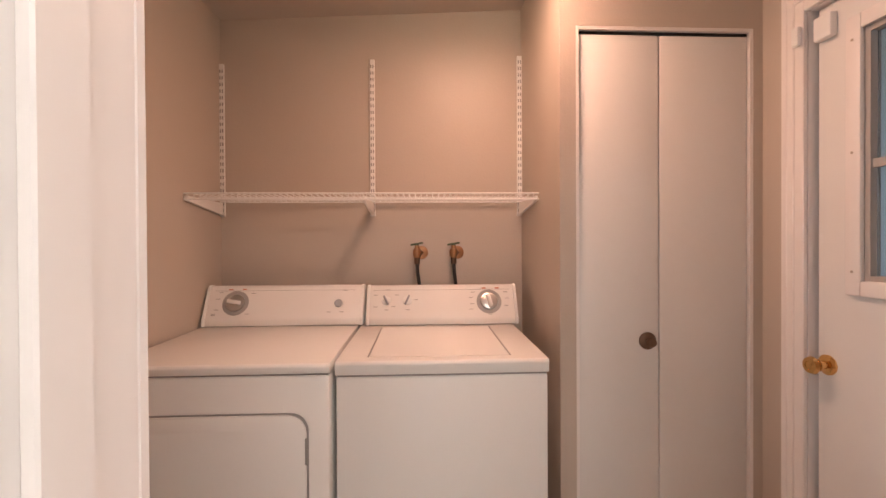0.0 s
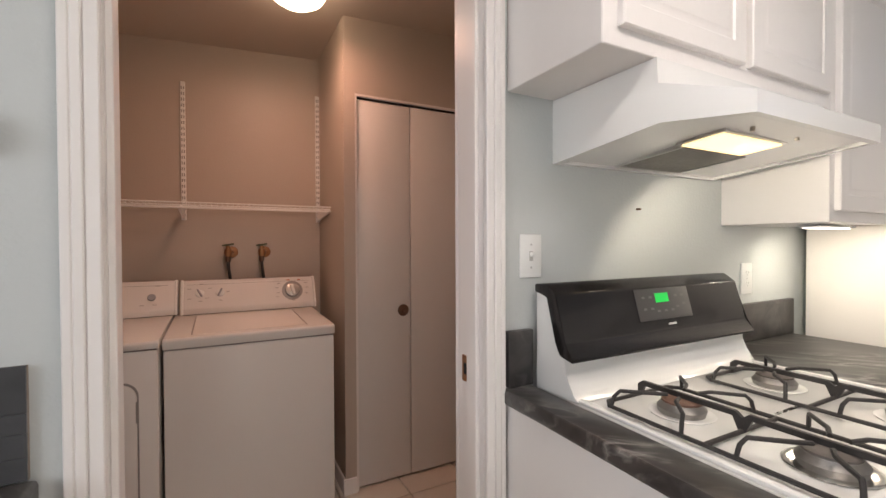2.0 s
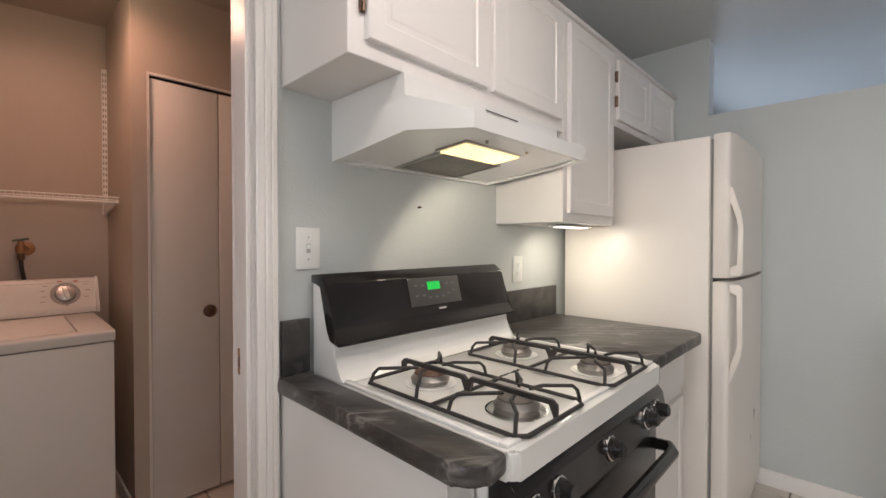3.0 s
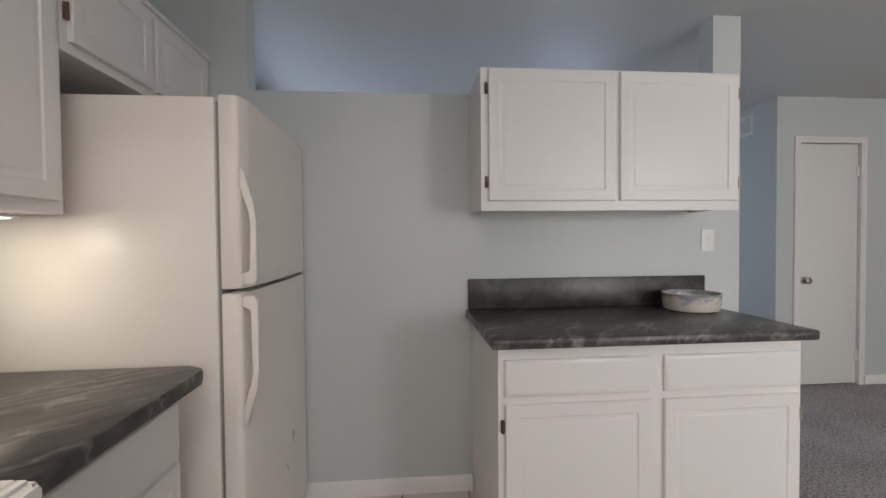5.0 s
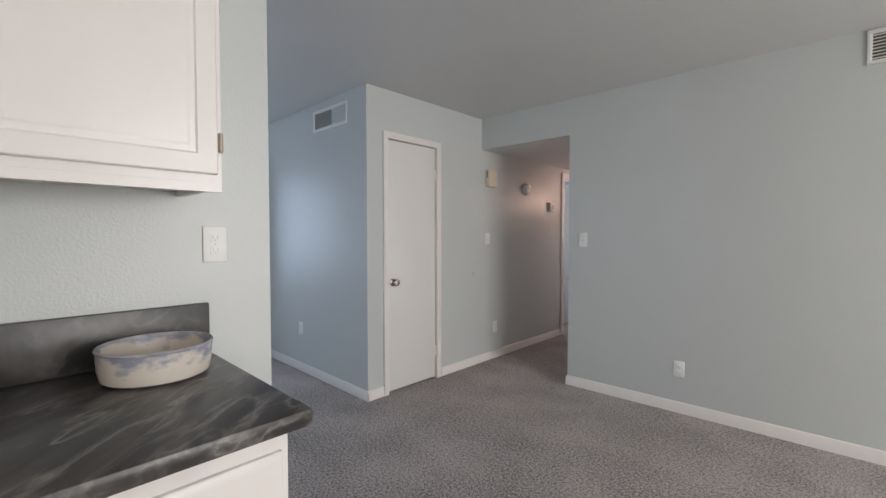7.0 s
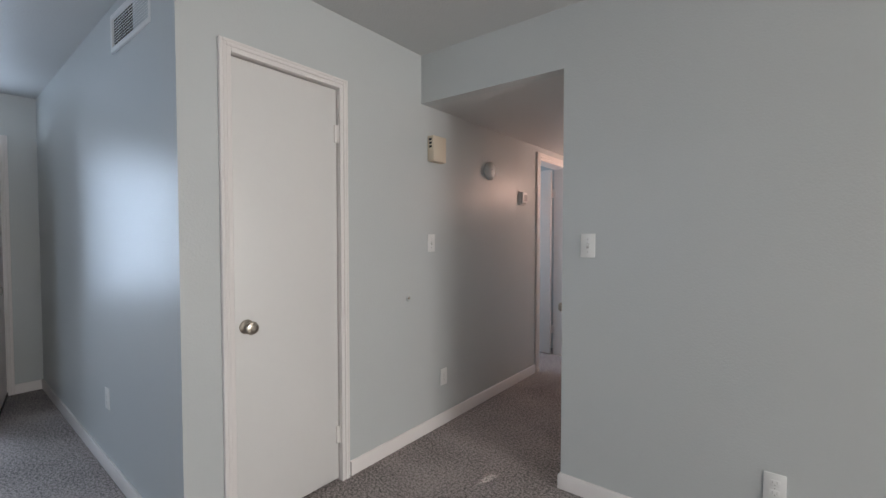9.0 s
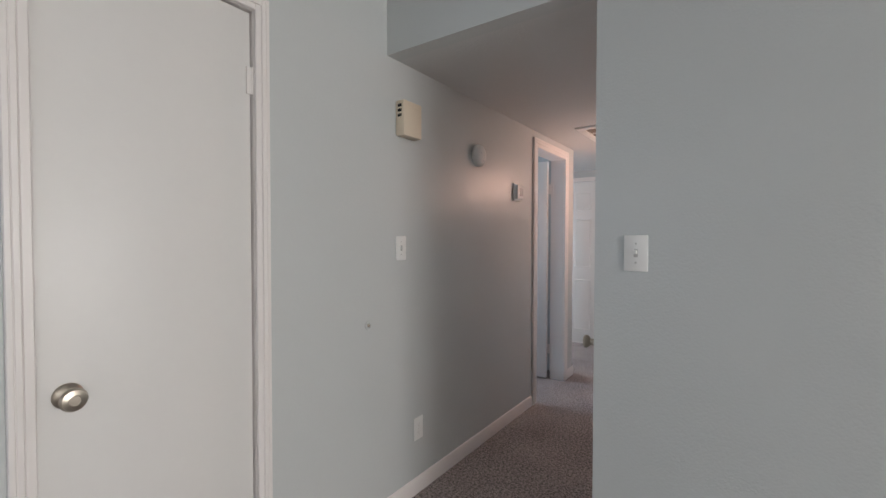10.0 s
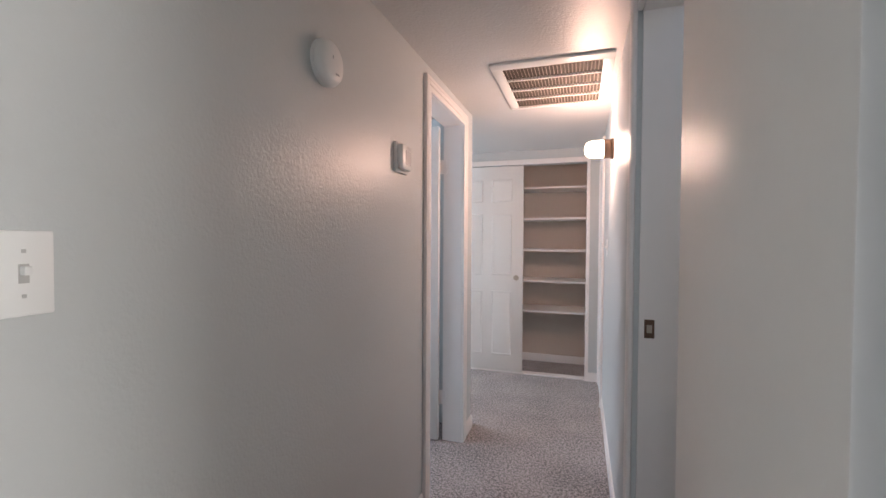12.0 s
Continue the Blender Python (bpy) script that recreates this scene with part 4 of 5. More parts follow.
FY = -0.588   # face frame of the upper cabinets
DY = -0.604   # front of their doors
cab = thing("wall_cabinet", (1.83, -0.43, 1.685), "white two-door wall cabinet above the range hood", "cabinet", "kitchen wall cabinets")
part("body", boxes((1.394, 2.332, FY, SW, 1.688, 2.13), bev=0.002, seg=1), CAB, cab)
cab_door(cab, (1.437, DY, 1.728), (1, 0, 0), 0.425, 0.382, -1)
cab_door(cab, (1.892, DY, 1.728), (1, 0, 0), 0.41, 0.382)
cab = thing("wall_cabinet", (2.53, -0.43, 1.355), "white tall single-door wall cabinet beside the hood", "cabinet", "kitchen wall cabinets")
part("body", boxes((2.335, 2.790, FY, SW, 1.358, 2.13), bev=0.002, seg=1), CAB, cab)
cab_door(cab, (2.365, DY, 1.392), (1, 0, 0), 0.395, 0.713)
cab = thing("wall_cabinet", (3.22, -0.43, 1.80), "white short two-door cabinet over the fridge", "cabinet", "kitchen wall cabinets")
part("body", boxes((2.793, 3.684, FY, SW, 1.805, 2.13), bev=0.002, seg=1), CAB, cab)
cab_door(cab, (2.818, DY, 1.835), (1, 0, 0), 0.385, 0.27, -1)
cab_door(cab, (3.225, DY, 1.835), (1, 0, 0), 0.405, 0.27)
trim("trim_cabinet_top", boxes((1.388, 3.686, FY - 0.012, SW, 2.131, 2.148), bev=0.004), "white-painted cabinet top moulding")

under = thing("under_cabinet_light", (2.62, -0.47, 1.345), "slim white lit lamp under the wall cabinet", "lamp")
part("housing", boxes((2.50, 2.76, -0.505, -0.435, 1.348, 1.3545), bev=0.002), PLASTIC, under)
lens = part("lens", boxes((2.52, 2.74, -0.495, -0.445, 1.344, 1.3475)), TUBEGLASS, under, "glowing lamp lens")
lens.visible_shadow = False
hood = thing("range_hood", (1.9, -0.5, 1.52), "white metal range hood with lit lamp and mesh filter", "range hood")
HX0, HX1, CH0 = 1.547, 2.276, 0.086
bm = bmesh.new()
top = [(HX0, SW), (HX0, -0.594), (HX1, -0.594), (HX1, SW)]
rings = [
    [(HX0, SW, 1.687), (HX0, -0.594, 1.687), (HX1, -0.594, 1.687), (HX1, SW, 1.687)],
    [(HX0, SW, 1.632), (HX0, -0.598, 1.632), (HX1, -0.598, 1.632), (HX1, SW, 1.632)],
]
v = {}
for i, r in enumerate(rings):
    for j, c in enumerate(r):
        v[i, j] = bm.verts.new(c)
HOODZ = ((1.600, 1.618, 1.588), (1.514, 1.548, 1.545))
for i in (0, 1):
    for j, (x, y) in enumerate(((HX0, SW), (HX0, -0.602), (HX0 + CH0, -0.742), (HX1 - CH0, -0.742), (HX1, -0.602), (HX1, SW))):
        v[2 + i, j] = bm.verts.new((x, y, HOODZ[i][min(j, 5 - j)]))
F = bm.faces.new
F([v[0, k] for k in range(4)])
for k in range(3):
    F((v[0, k], v[1, k], v[1, k + 1], v[0, k + 1]))
F((v[1, 0], v[2, 0], v[2, 1], v[1, 1]))
F((v[1, 1], v[2, 1], v[2, 2]))
F((v[1, 1], v[2, 2], v[2, 3], v[1, 2]))
F((v[1, 2], v[2, 3], v[2, 4]))
F((v[1, 2], v[2, 4], v[2, 5], v[1, 3]))
for k in range(5):
    F((v[2, k], v[3, k], v[3, k + 1], v[2, k + 1]))
inner = ((HX0 + 0.02, SW - 0.02), (HX0 + 0.02, -0.596), (HX0 + CH0 + 0.012, -0.724), (HX1 - CH0 - 0.012, -0.724), (HX1 - 0.02, -0.596), (HX1 - 0.02, SW - 0.02))
for j, (x, y) in enumerate(inner):
    v[4, j] = bm.verts.new((x, y, v[3, j].co.z))
    v[5, j] = bm.verts.new((x, y, v[3, j].co.z + 0.009))
for k in range(6):
    n = (k + 1) % 6
    F((v[3, k], v[4, k], v[4, n], v[3, n]))
    F((v[4, k], v[5, k], v[5, n], v[4, n]))
F([v[5, k] for k in range(6)])
F((v[0, 0], v[0, 3], v[1, 3], v[2, 5], v[3, 5], v[3, 0], v[2, 0], v[1, 0]))
part("shell", bm, ENAMEL, hood)


def under_hood(x0, x1, y0, y1, drop, bev=0.0):
    """A flat piece let into the hood's sloping underside, standing down by drop."""
    bm = boxes((x0, x1, y0, y1, -drop, 0.004), bev=bev, seg=1)
    for vert in bm.verts:
        vert.co.z += 1.523 + (SW - vert.co.y) * 0.085
    return bm


part("filter", under_hood(1.770, 2.045, -0.505, -0.310, 0.004, 0.0015), MESH, hood, "greasy aluminium mesh filter")
for row in ((1.762, 2.053, -0.310, -0.303), (1.762, 1.770, -0.505, -0.310), (2.045, 2.053, -0.505, -0.310)):
    part("filter_frame", under_hood(*row, 0.006), STEEL, hood)
part("lamp_trim", under_hood(1.742, 2.018, -0.624, -0.506, 0.003), STEEL, hood, "thin metal rim round the lamp")
lens = part("lamp_lens", under_hood(1.752, 2.008, -0.614, -0.514, 0.007, 0.002), HOODGLASS, hood, "glowing lamp lens")
for x in (1.79, 1.985):
    part("screw", rod(bmesh.new(), (x, -0.655, 1.546), (x, -0.655, 1.558), 0.005, n=10), NICKEL, hood)
lens.visible_shadow = False
part("grille", boxes(*[(1.86, 2.02, -0.5995, -0.5955, 1.640 + k * 0.008, 1.6425 + k * 0.008) for k in range(4)]), GASKET, hood, "row of louvre slots")
part("shadow_gap", boxes((HX0 + 0.01, HX1 - 0.01, -0.592, SW - 0.01, 1.6842, 1.6848)), DARK, hood, "dark joint under the cabinet")


def plate(place, out, kind="switch", label="white plastic light switch plate on the wall", toggles=1):
    """A wall plate with a toggle or a duplex socket; out is the wall's normal."""
    name = {"switch": "light_switch", "outlet": "power_outlet"}[kind]
    t = thing(name, place, label, name.replace("_", " "))
    m = Matrix.Translation(place) @ Vector(out).to_track_quat("Z", "Y").to_matrix().to_4x4()
    def put(nm, rows, mat, bev=0.0, lab=""):
        bm = boxes(*rows, bev=bev)
        bmesh.ops.transform(bm, matrix=m, verts=bm.verts)
        return part(nm, bm, mat, t, lab)
    put("cover", [(-0.036, 0.036, -0.058, 0.058, 0.0005, 0.006)], PLASTIC, 0.0028)
    if kind == "switch":
        put("slot", [(-0.006, 0.006, -0.013, 0.013, 0.0055, 0.0066)], SLOT)
        put("toggle", [(-0.0045, 0.0045, -0.002, 0.010, 0.006, 0.017)], PLASTIC, 0.0015)
        for y0 in (0.028, -0.033):
            put("screw", [(-0.0025, 0.0025, y0, y0 + 0.005, 0.0055, 0.0068)], SLOT)
    else:
        for s in (1, -1):
            put("socket", [(-0.016, 0.016, s * 0.020 - 0.013, s * 0.020 + 0.013, 0.0055, 0.0072)], PLASTIC, 0.0008)
            put("slots", [(-0.008, -0.006, s * 0.020 - 0.002, s * 0.020 + 0.007, 0.0070, 0.0076), (0.006, 0.008, s * 0.020 - 0.002, s * 0.020 + 0.007, 0.0070, 0.0076), (-0.002, 0.002, s * 0.020 - 0.009, s * 0.020 - 0.005, 0.0070, 0.0076)], SLOT)
        put("screw", [(-0.002, 0.002, -0.002, 0.002, 0.0055, 0.0068)], SLOT)
    return t


plate((1.468, SW, 1.264), (0, -1, 0), label="white switch plate on the kitchen wall beside the stove")
plate((2.493, SW, 1.162), (0, -1, 0), "outlet", "white duplex outlet above the kitchen counter")
plate((3.688, -3.108, 1.264), (-1, 0, 0), "outlet", "white outlet on the partition post by the counter")
plate((3.808, -6.03, 1.254), (0, 1, 0), label="white toggle switch beside the hall opening")
plate((3.066, -6.03, 0.32), (0, 1, 0), "outlet", "white duplex outlet low on the living room wall")
plate((4.885, -6.124, 1.254), (-1, 0, 0), label="white double switch plate on the hall wall")
plate((4.885, -6.258, 0.33), (-1, 0, 0), "outlet", "white outlet low on the hall wall")
plate((5.96, -4.641, 0.41), (0, 1, 0), "outlet", "white outlet low on the entry wall")
plate((4.0, -8.80, 1.25), (1, 0, 0), label="white switch plate near the wall sconce")

hole = thing("wall_screw", (1.888, SW, 1.402), "small bronze screw in the wall above the stove", "screw")
part("shank", rod(bmesh.new(), (1.888, SW, 1.402), (1.888, SW - 0.014, 1.402), 0.0035), BRONZE, hole)

# base cabinets and counters of the stove wall
narrow = thing("base_cabinet", (1.38, -0.6, 0), "narrow white filler cabinet beside the stove", "cabinet", "kitchen base cabinets")
part("panel", boxes((1.388, 1.462, -0.885, SW, 0.0, 0.882), bev=0.002, seg=1), CAB, narrow)
side = thing("base_cabinet", (2.5, -0.6, 0), "white base cabinet with drawer between stove and fridge", "cabinet", "kitchen base cabinets")
part("body", boxes((2.238, 2.785, -0.872, SW, 0.10, 0.884), (2.238, 2.785, -0.80, SW, 0.0, 0.10)), CAB, side)
cab_door(side, (2.262, -0.888, 0.13), (1, 0, 0), 0.50, 0.545)
d = part("drawer", panel(bmesh.new(), (2.262, -0.888, 0.71), (1, 0, 0), (0, 0, 1), 0.50, 0.135, [(0, -0.016), (0, -0.004), (0.004, 0), (0.012, 0.0)]), CAB, side)


def rounded(x0, x1, y0, y1, r, corners):
    """A rectangle with the named corners rounded: 'ab' with a in LR and b in FB (F is y0)."""
    pts = []
    for cx, cy, key, a0 in ((x0, y0, "LF", 180), (x1, y0, "RF", 270), (x1, y1, "RB", 0), (x0, y1, "LB", 90)):
        if key in corners:
            ox, oy = (cx + r if key[0] == "L" else cx - r), (cy + r if key[1] == "F" else cy - r)
            pts += [(ox + r * math.cos(radians(a0 + k * 15)), oy + r * math.sin(radians(a0 + k * 15))) for k in range(7)]
        else:
            pts.append((cx, cy))
    return pts


def counter(name, outline, base, label, splash=()):
    t = thing(name, base, label, "countertop", "slate-look countertops")
    part("slab", prism(bmesh.new(), outline, "z", 0.886, 0.925, bev=0.009), COUNTER, t)
    for r in splash:
        part("backsplash", boxes(r, bev=0.003), SPLASH, t)
    return t


counter("countertop", rounded(1.372, 1.466, -0.955, SW, 0.045, ("LF",)), (1.38, -0.6, 0.886), "narrow dark slate-look countertop strip beside the stove", [(1.387, 1.466, SW - 0.019, SW, 0.926, 1.072)])
counter("countertop", rounded(2.232, 2.82, -0.945, SW, 0.05, ("RF",)), (2.5, -0.6, 0.886), "dark slate-look countertop between stove and fridge", [(2.232, 2.815, SW - 0.019, SW, 0.926, 1.068)])

# stove
SX0, SX1 = 1.474, 2.226
stove = thing("gas_stove", (1.81, -0.63, 0), "white gas stove with black grates and green clock", "stove")
part("body", boxes((SX0, SX1, -0.905, SW - 0.01, 0.02, 0.88), bev=0.004), ENAMEL, stove)
bm = bmesh.new()
prism(bm, rounded(SX0 - 0.004, SX1 + 0.004, -0.965, -0.33, 0.018, ("LF", "RF")), "z", 0.868, 0.921, bev=0.009)
part("cooktop", bm, ENAMEL, stove)
part("cooktop_rim", boxes((SX0 + 0.004, SX1 - 0.004, -0.945, -0.925, 0.9205, 0.929), (SX0 + 0.002, SX0 + 0.02, -0.925, -0.42, 0.9205, 0.929), (SX1 - 0.02, SX1 - 0.002, -0.925, -0.42, 0.9205, 0.929), bev=0.003), ENAMEL, stove, "raised rim round the burners")
# back guard
bm = bmesh.new()
prism(bm, [(SW - 0.02, 0.90), (SW - 0.02, 1.188), (-0.345, 1.188), (-0.372, 1.165), (-0.392, 1.06), (-0.405, 1.03), (-0.408, 0.985), (-0.414, 0.957), (-0.428, 0.936), (-0.455, 0.9225)], "x", SX0 - 0.002, SX1 + 0.006, bev=0.006)
part("backguard", bm, ENAMEL, stove)
bm = bmesh.new()
prism(bm, [(SW - 0.022, 1.170), (SW - 0.022, 1.192), (-0.345, 1.196), (-0.380, 1.172), (-0.412, 1.055), (-0.438, 1.022), (-0.436, 1.012), (-0.392, 1.022), (-0.376, 1.05), (-0.350, 1.165)], "x", SX0 - 0.008, SX1 + 0.012, bev=0.004)
black = part("control_panel", bm, BLACK, stove, "black glossy wrap-round control panel")


def on_guard(x, s):
    a, b = Vector((x, -0.4125, 1.055)), Vector((x, -0.3805, 1.172))
    up = (b - a).normalized()
    out = Vector((1, 0, 0)).cross(up)
    m = Matrix.Identity(4)
    for i, c in enumerate((Vector((1, 0, 0)), up, out)):
        for j in range(3):
            m[j][i] = c[j]
    m.translation = a + (b - a) * s
    return m


part("clock_panel", slab_on(on_guard(1.857, 0.60), 0.23, 0.088, 0.002, 0.0, 0.0008), paint("clock_panel_grey", (0.07, 0.065, 0.065), 0.3, 0.1), black, "dark grey clock panel")
part("display", slab_on(on_guard(1.850, 0.74), 0.056, 0.026, 0.001, 0.002), GREENLED, black, "lit green clock display")
for x, y in [(-0.085, 0.02), (-0.055, 0.02), (-0.085, -0.012), (-0.055, -0.012), (-0.03, -0.02), (0.0, -0.02), (0.03, -0.02), (0.055, -0.012), (0.055, 0.02), (0.085, 0.02), (0.085, -0.005)]:
    part("button", slab_on(on_guard(1.857, 0.60) @ Matrix.Translation((x, y, 0.002)), 0.012, 0.006, 0.0008), BUTTON, black)
part("badge", slab_on(on_guard(1.875, 0.12), 0.034, 0.006, 0.001), SLOT, black, "small pale badge")


def grate(x0, x1, y0, y1, ys):
    bm = bmesh.new()
    r = 0.0048
    z0 = 0.930
    tube(bm, [(x0 + 0.02, y0, z0), (x1 - 0.02, y0, z0), (x1, y0 + 0.02, z0), (x1, y1 - 0.02, z0), (x1 - 0.02, y1, z0), (x0 + 0.02, y1, z0), (x0, y1 - 0.02, z0), (x0, y0 + 0.02, z0), (x0 + 0.02, y0, z0)], r)
    ym = (y0 + y1) / 2
    xm = (x0 + x1) / 2
    tube(bm, [(x0, ym, z0), (x1, ym, z0)], r)
    # flat raised bars from each end to the middle
    for ya, yb in ((y0, ym), (ym, y1)):
        s = 0.012
        prism(bm, [(ya, z0 - 0.004), (ya, z0 + 0.026), (ya + s, 0.966), (yb - s, 0.966), (yb, z0 + 0.026), (yb, z0 - 0.004), (yb - 0.007, z0), (yb - s - 0.006, 0.955), (ya + s + 0.006, 0.955), (ya + 0.007, z0)], "x", xm - 0.0042, xm + 0.0042)
    for y in ys:
        for dx in (1, -1):
            ax, ex = xm + dx * (x1 - x0) / 2, xm + dx * 0.030
            for dy in (-0.055, 0.055):
                tube(bm, [(ax, y + dy * 1.5, z0), (ax - dx * 0.006, y + dy * 1.45, 0.953), (ax - dx * 0.018, y + dy * 1.35, 0.965), (ex + dx * 0.03, y + dy * 0.5, 0.966), (ex, y + dy * 0.25, 0.963)], r * 0.9)
    return bm


BY = (-0.592, -0.855)
for name, xa, xb in (("l", 1.512, 1.764), ("r", 1.896, 2.156)):
    g = part("grate", grate(xa, xb, -0.953, -0.483, BY), IRON, stove, "black cast iron pan grate")
    xm = (xa + xb) / 2
    for y in BY:
        worn = xm < 1.8 and y > -0.7
        bowl = part("drip_pan", lathe(bmesh.new(), [(0.066, 0.9212), (0.068, 0.9235), (0.064, 0.9245), (0.055, 0.9225), (0.03, 0.9222), (0.0, 0.9222)], Matrix.Translation((xm, y, 0))), CHROME if xm < 1.8 and not worn else ENAMEL, stove, "shiny drip bowl under the burner")
        head = part("burner", lathe(bmesh.new(), [(0.0, 0.9225), (0.047, 0.9225), (0.050, 0.935), (0.044, 0.942), (0.042, 0.947), (0.0, 0.947)], Matrix.Translation((xm, y, 0))), ALLOY, stove, "aluminium burner head")
        part("burner_cap", lathe(bmesh.new(), [(0.041, 0.9472), (0.040, 0.951), (0.032, 0.9545), (0.0, 0.955)], Matrix.Translation((xm, y, 0))), RUSTY if worn else CAPGREY, head, "worn brown burner cap" if worn else "grey burner cap")
part("vent_bridge", boxes((1.780, 1.906, -0.70, -0.69, 0.9208, 0.9222)), CHROME, stove)
# front controls and oven door
bm = bmesh.new()
prism(bm, [(-0.905, 0.75), (-0.905, 0.866), (-0.955, 0.866), (-0.972, 0.845), (-0.985, 0.77), (-0.965, 0.75)], "x", SX0, SX1, bev=0.004)
front = part("front_panel", bm, BLACK, stove, "black glossy knob panel")
for x in (1.515, 1.60, 1.835, 2.065, 2.15):
    a = Vector((x, -0.979, 0.812))
    m = Matrix.Translation(a) @ Vector((0, -1, 0.18)).to_track_quat("Z", "Y").to_matrix().to_4x4()
    k = part("knob", lathe(bmesh.new(), [(0, 0), (0.024, 0), (0.024, 0.006), (0.019, 0.010), (0.017, 0.028), (0.014, 0.031), (0, 0.031)], m), BLACK, stove, "black burner knob with chrome ring")
    part("knob_ring", lathe(bmesh.new(), [(0.0245, 0.0), (0.0275, 0.0), (0.0275, 0.003), (0.0245, 0.004)], m), CHROME, k)
part("oven_door", boxes((SX0, SX1, -0.955, -0.905, 0.20, 0.742), bev=0.008), BLACK, stove, "black glass oven door")
bm = bmesh.new()
tube(bm, [(SX0 + 0.03, -0.955, 0.695), (SX0 + 0.035, -1.0, 0.70), (SX0 + 0.07, -1.018, 0.702), (SX1 - 0.07, -1.018, 0.702), (SX1 - 0.035, -1.0, 0.70), (SX1 - 0.03, -0.955, 0.695)], 0.016, 10)
part("oven_handle", bm, BLACK, stove, "thick black bar handle")
part("drawer", boxes((SX0, SX1, -0.945, -0.905, 0.05, 0.19), bev=0.006), ENAMEL, stove)

# fridge
fridge = thing("refrigerator", (3.24, -0.63, 0), "cream-white top-freezer refrigerator with long handles", "refrigerator")
part("cabinet", boxes((2.870, 3.672, -0.950, -0.31, 0.03, 1.712), bev=0.008), FRIDGE, fridge)
part("gasket", boxes((2.880, 3.660, -0.960, -0.951, 0.10, 1.70)), GASKET, fridge, "grey door gasket")
for nm, z0, z1 in (("freezer_door", 1.138, 1.717), ("fridge_door", 0.10, 1.124)):
    bm = bmesh.new()
    prism(bm, [(2.868, -0.961), (2.868, -1.005), (2.876, -1.018), (2.93, -1.028), (3.27, -1.038), (3.61, -1.028), (3.666, -1.018), (3.674, -1.005), (3.674, -0.961)], "z", z0, z1, bev=0.006)
    part(nm, bm, FRIDGE, fridge)
for z0, z1 in ((1.150, 1.50), (0.72, 1.115)):
    bm = bmesh.new()
    up = z0 > 1
    far, near = (z1, z0) if up else (z0, z1)
    s = 1 if up else -1
    prism(bm, [(-1.015, near), (-1.052, near), (-1.062, near + s * 0.015), (-1.062, far - s * 0.16), (-1.056, far - s * 0.11), (-1.026, far), (-1.015, far), (-1.015, far - s * 0.06), (-1.042, far - s * 0.12), (-1.046, far - s * 0.16), (-1.046, near + s * 0.04), (-1.015, near + s * 0.035)], "x", 2.878, 2.904, bev=0.004)
    part("handle", bm, FRIDGE, fridge, "long moulded door handle")
part("hinge_cover", boxes((3.59, 3.66, -1.01, -0.94, 1.7175, 1.732), bev=0.004), FRIDGE, fridge)
part("hinge_cover", boxes((3.61, 3.668, -1.02, -0.965, 1.1245, 1.1375)), NICKEL, fridge, "metal centre hinge")
part("kick_grille", boxes((2.86, 3.65, -0.98, -0.955, 0.02, 0.09), bev=0.004), GREY, fridge)

# counter on the other side of the doorway, slate tile splash
left = thing("base_cabinet", (-0.4, -0.6, 0), "white base cabinet under the slate countertop", "cabinet", "kitchen base cabinets")
part("body", boxes((-1.55, 0.42, -0.86, SW, 0.10, 0.884), (-1.55, 0.42, -0.80, SW, 0.0, 0.10)), CAB, left)
for k in range(4):
    cab_door(left, (-1.51 + k * 0.48, -0.876, 0.13), (1, 0, 0), 0.45, 0.70)
counter("countertop", rounded(-1.56, 0.473, -0.93, SW, 0.05, ("RF",)), (-0.5, -0.6, 0.886), "dark slate-look countertop beside the laundry doorway")
tilewall = thing("tile_backsplash", (-0.5, SW, 0.926), "dark slate strip tile backsplash above the counter", "backsplash")
part("mortar", boxes((-1.55, 0.461, SW - 0.008, SW, 0.926, 1.108)), GROUT, tilewall, "pale grout")
rows = ((1.083, 1.1075, 0.34), (1.037, 1.0815, 0.30), (1.013, 1.0345, 0.20), (0.975, 1.011, 0.30), (0.928, 0.973, 0.26))
rnd = random.Random(4)
for z0, z1, w in rows:
    x = 0.415
    while x > -1.5:
        a = max(-1.55, x - w * rnd.uniform(0.8, 1.2))
        part("tile", boxes((a + 0.001, x - 0.001, SW - 0.0115 - rnd.uniform(0, 0.002), SW - 0.008, z0, z1)), SLATE, tilewall)
        x = a
for z0, z1 in ((1.035, 1.1095), (1.003, 1.034), (0.965, 1.002), (0.928, 0.964)):
    part("tile", boxes((0.416, 0.461, SW - 0.0125, SW - 0.008, z0, z1)), SLATE, tilewall)
holder = thing("utensil_holder", (0.22, SW, 1.437), "brushed steel wall holder with round scooped cups", "wall holder")
bm = bmesh.new()
prism(bm, [(SW, 1.440), (SW - 0.022, 1.438), (SW - 0.038, 1.447), (SW - 0.045, 1.462), (SW - 0.042, 1.484), (SW - 0.036, 1.496), (SW, 1.499)], "x", -0.002, 0.411, bev=0.002)
part("body", bm, STEEL, holder)
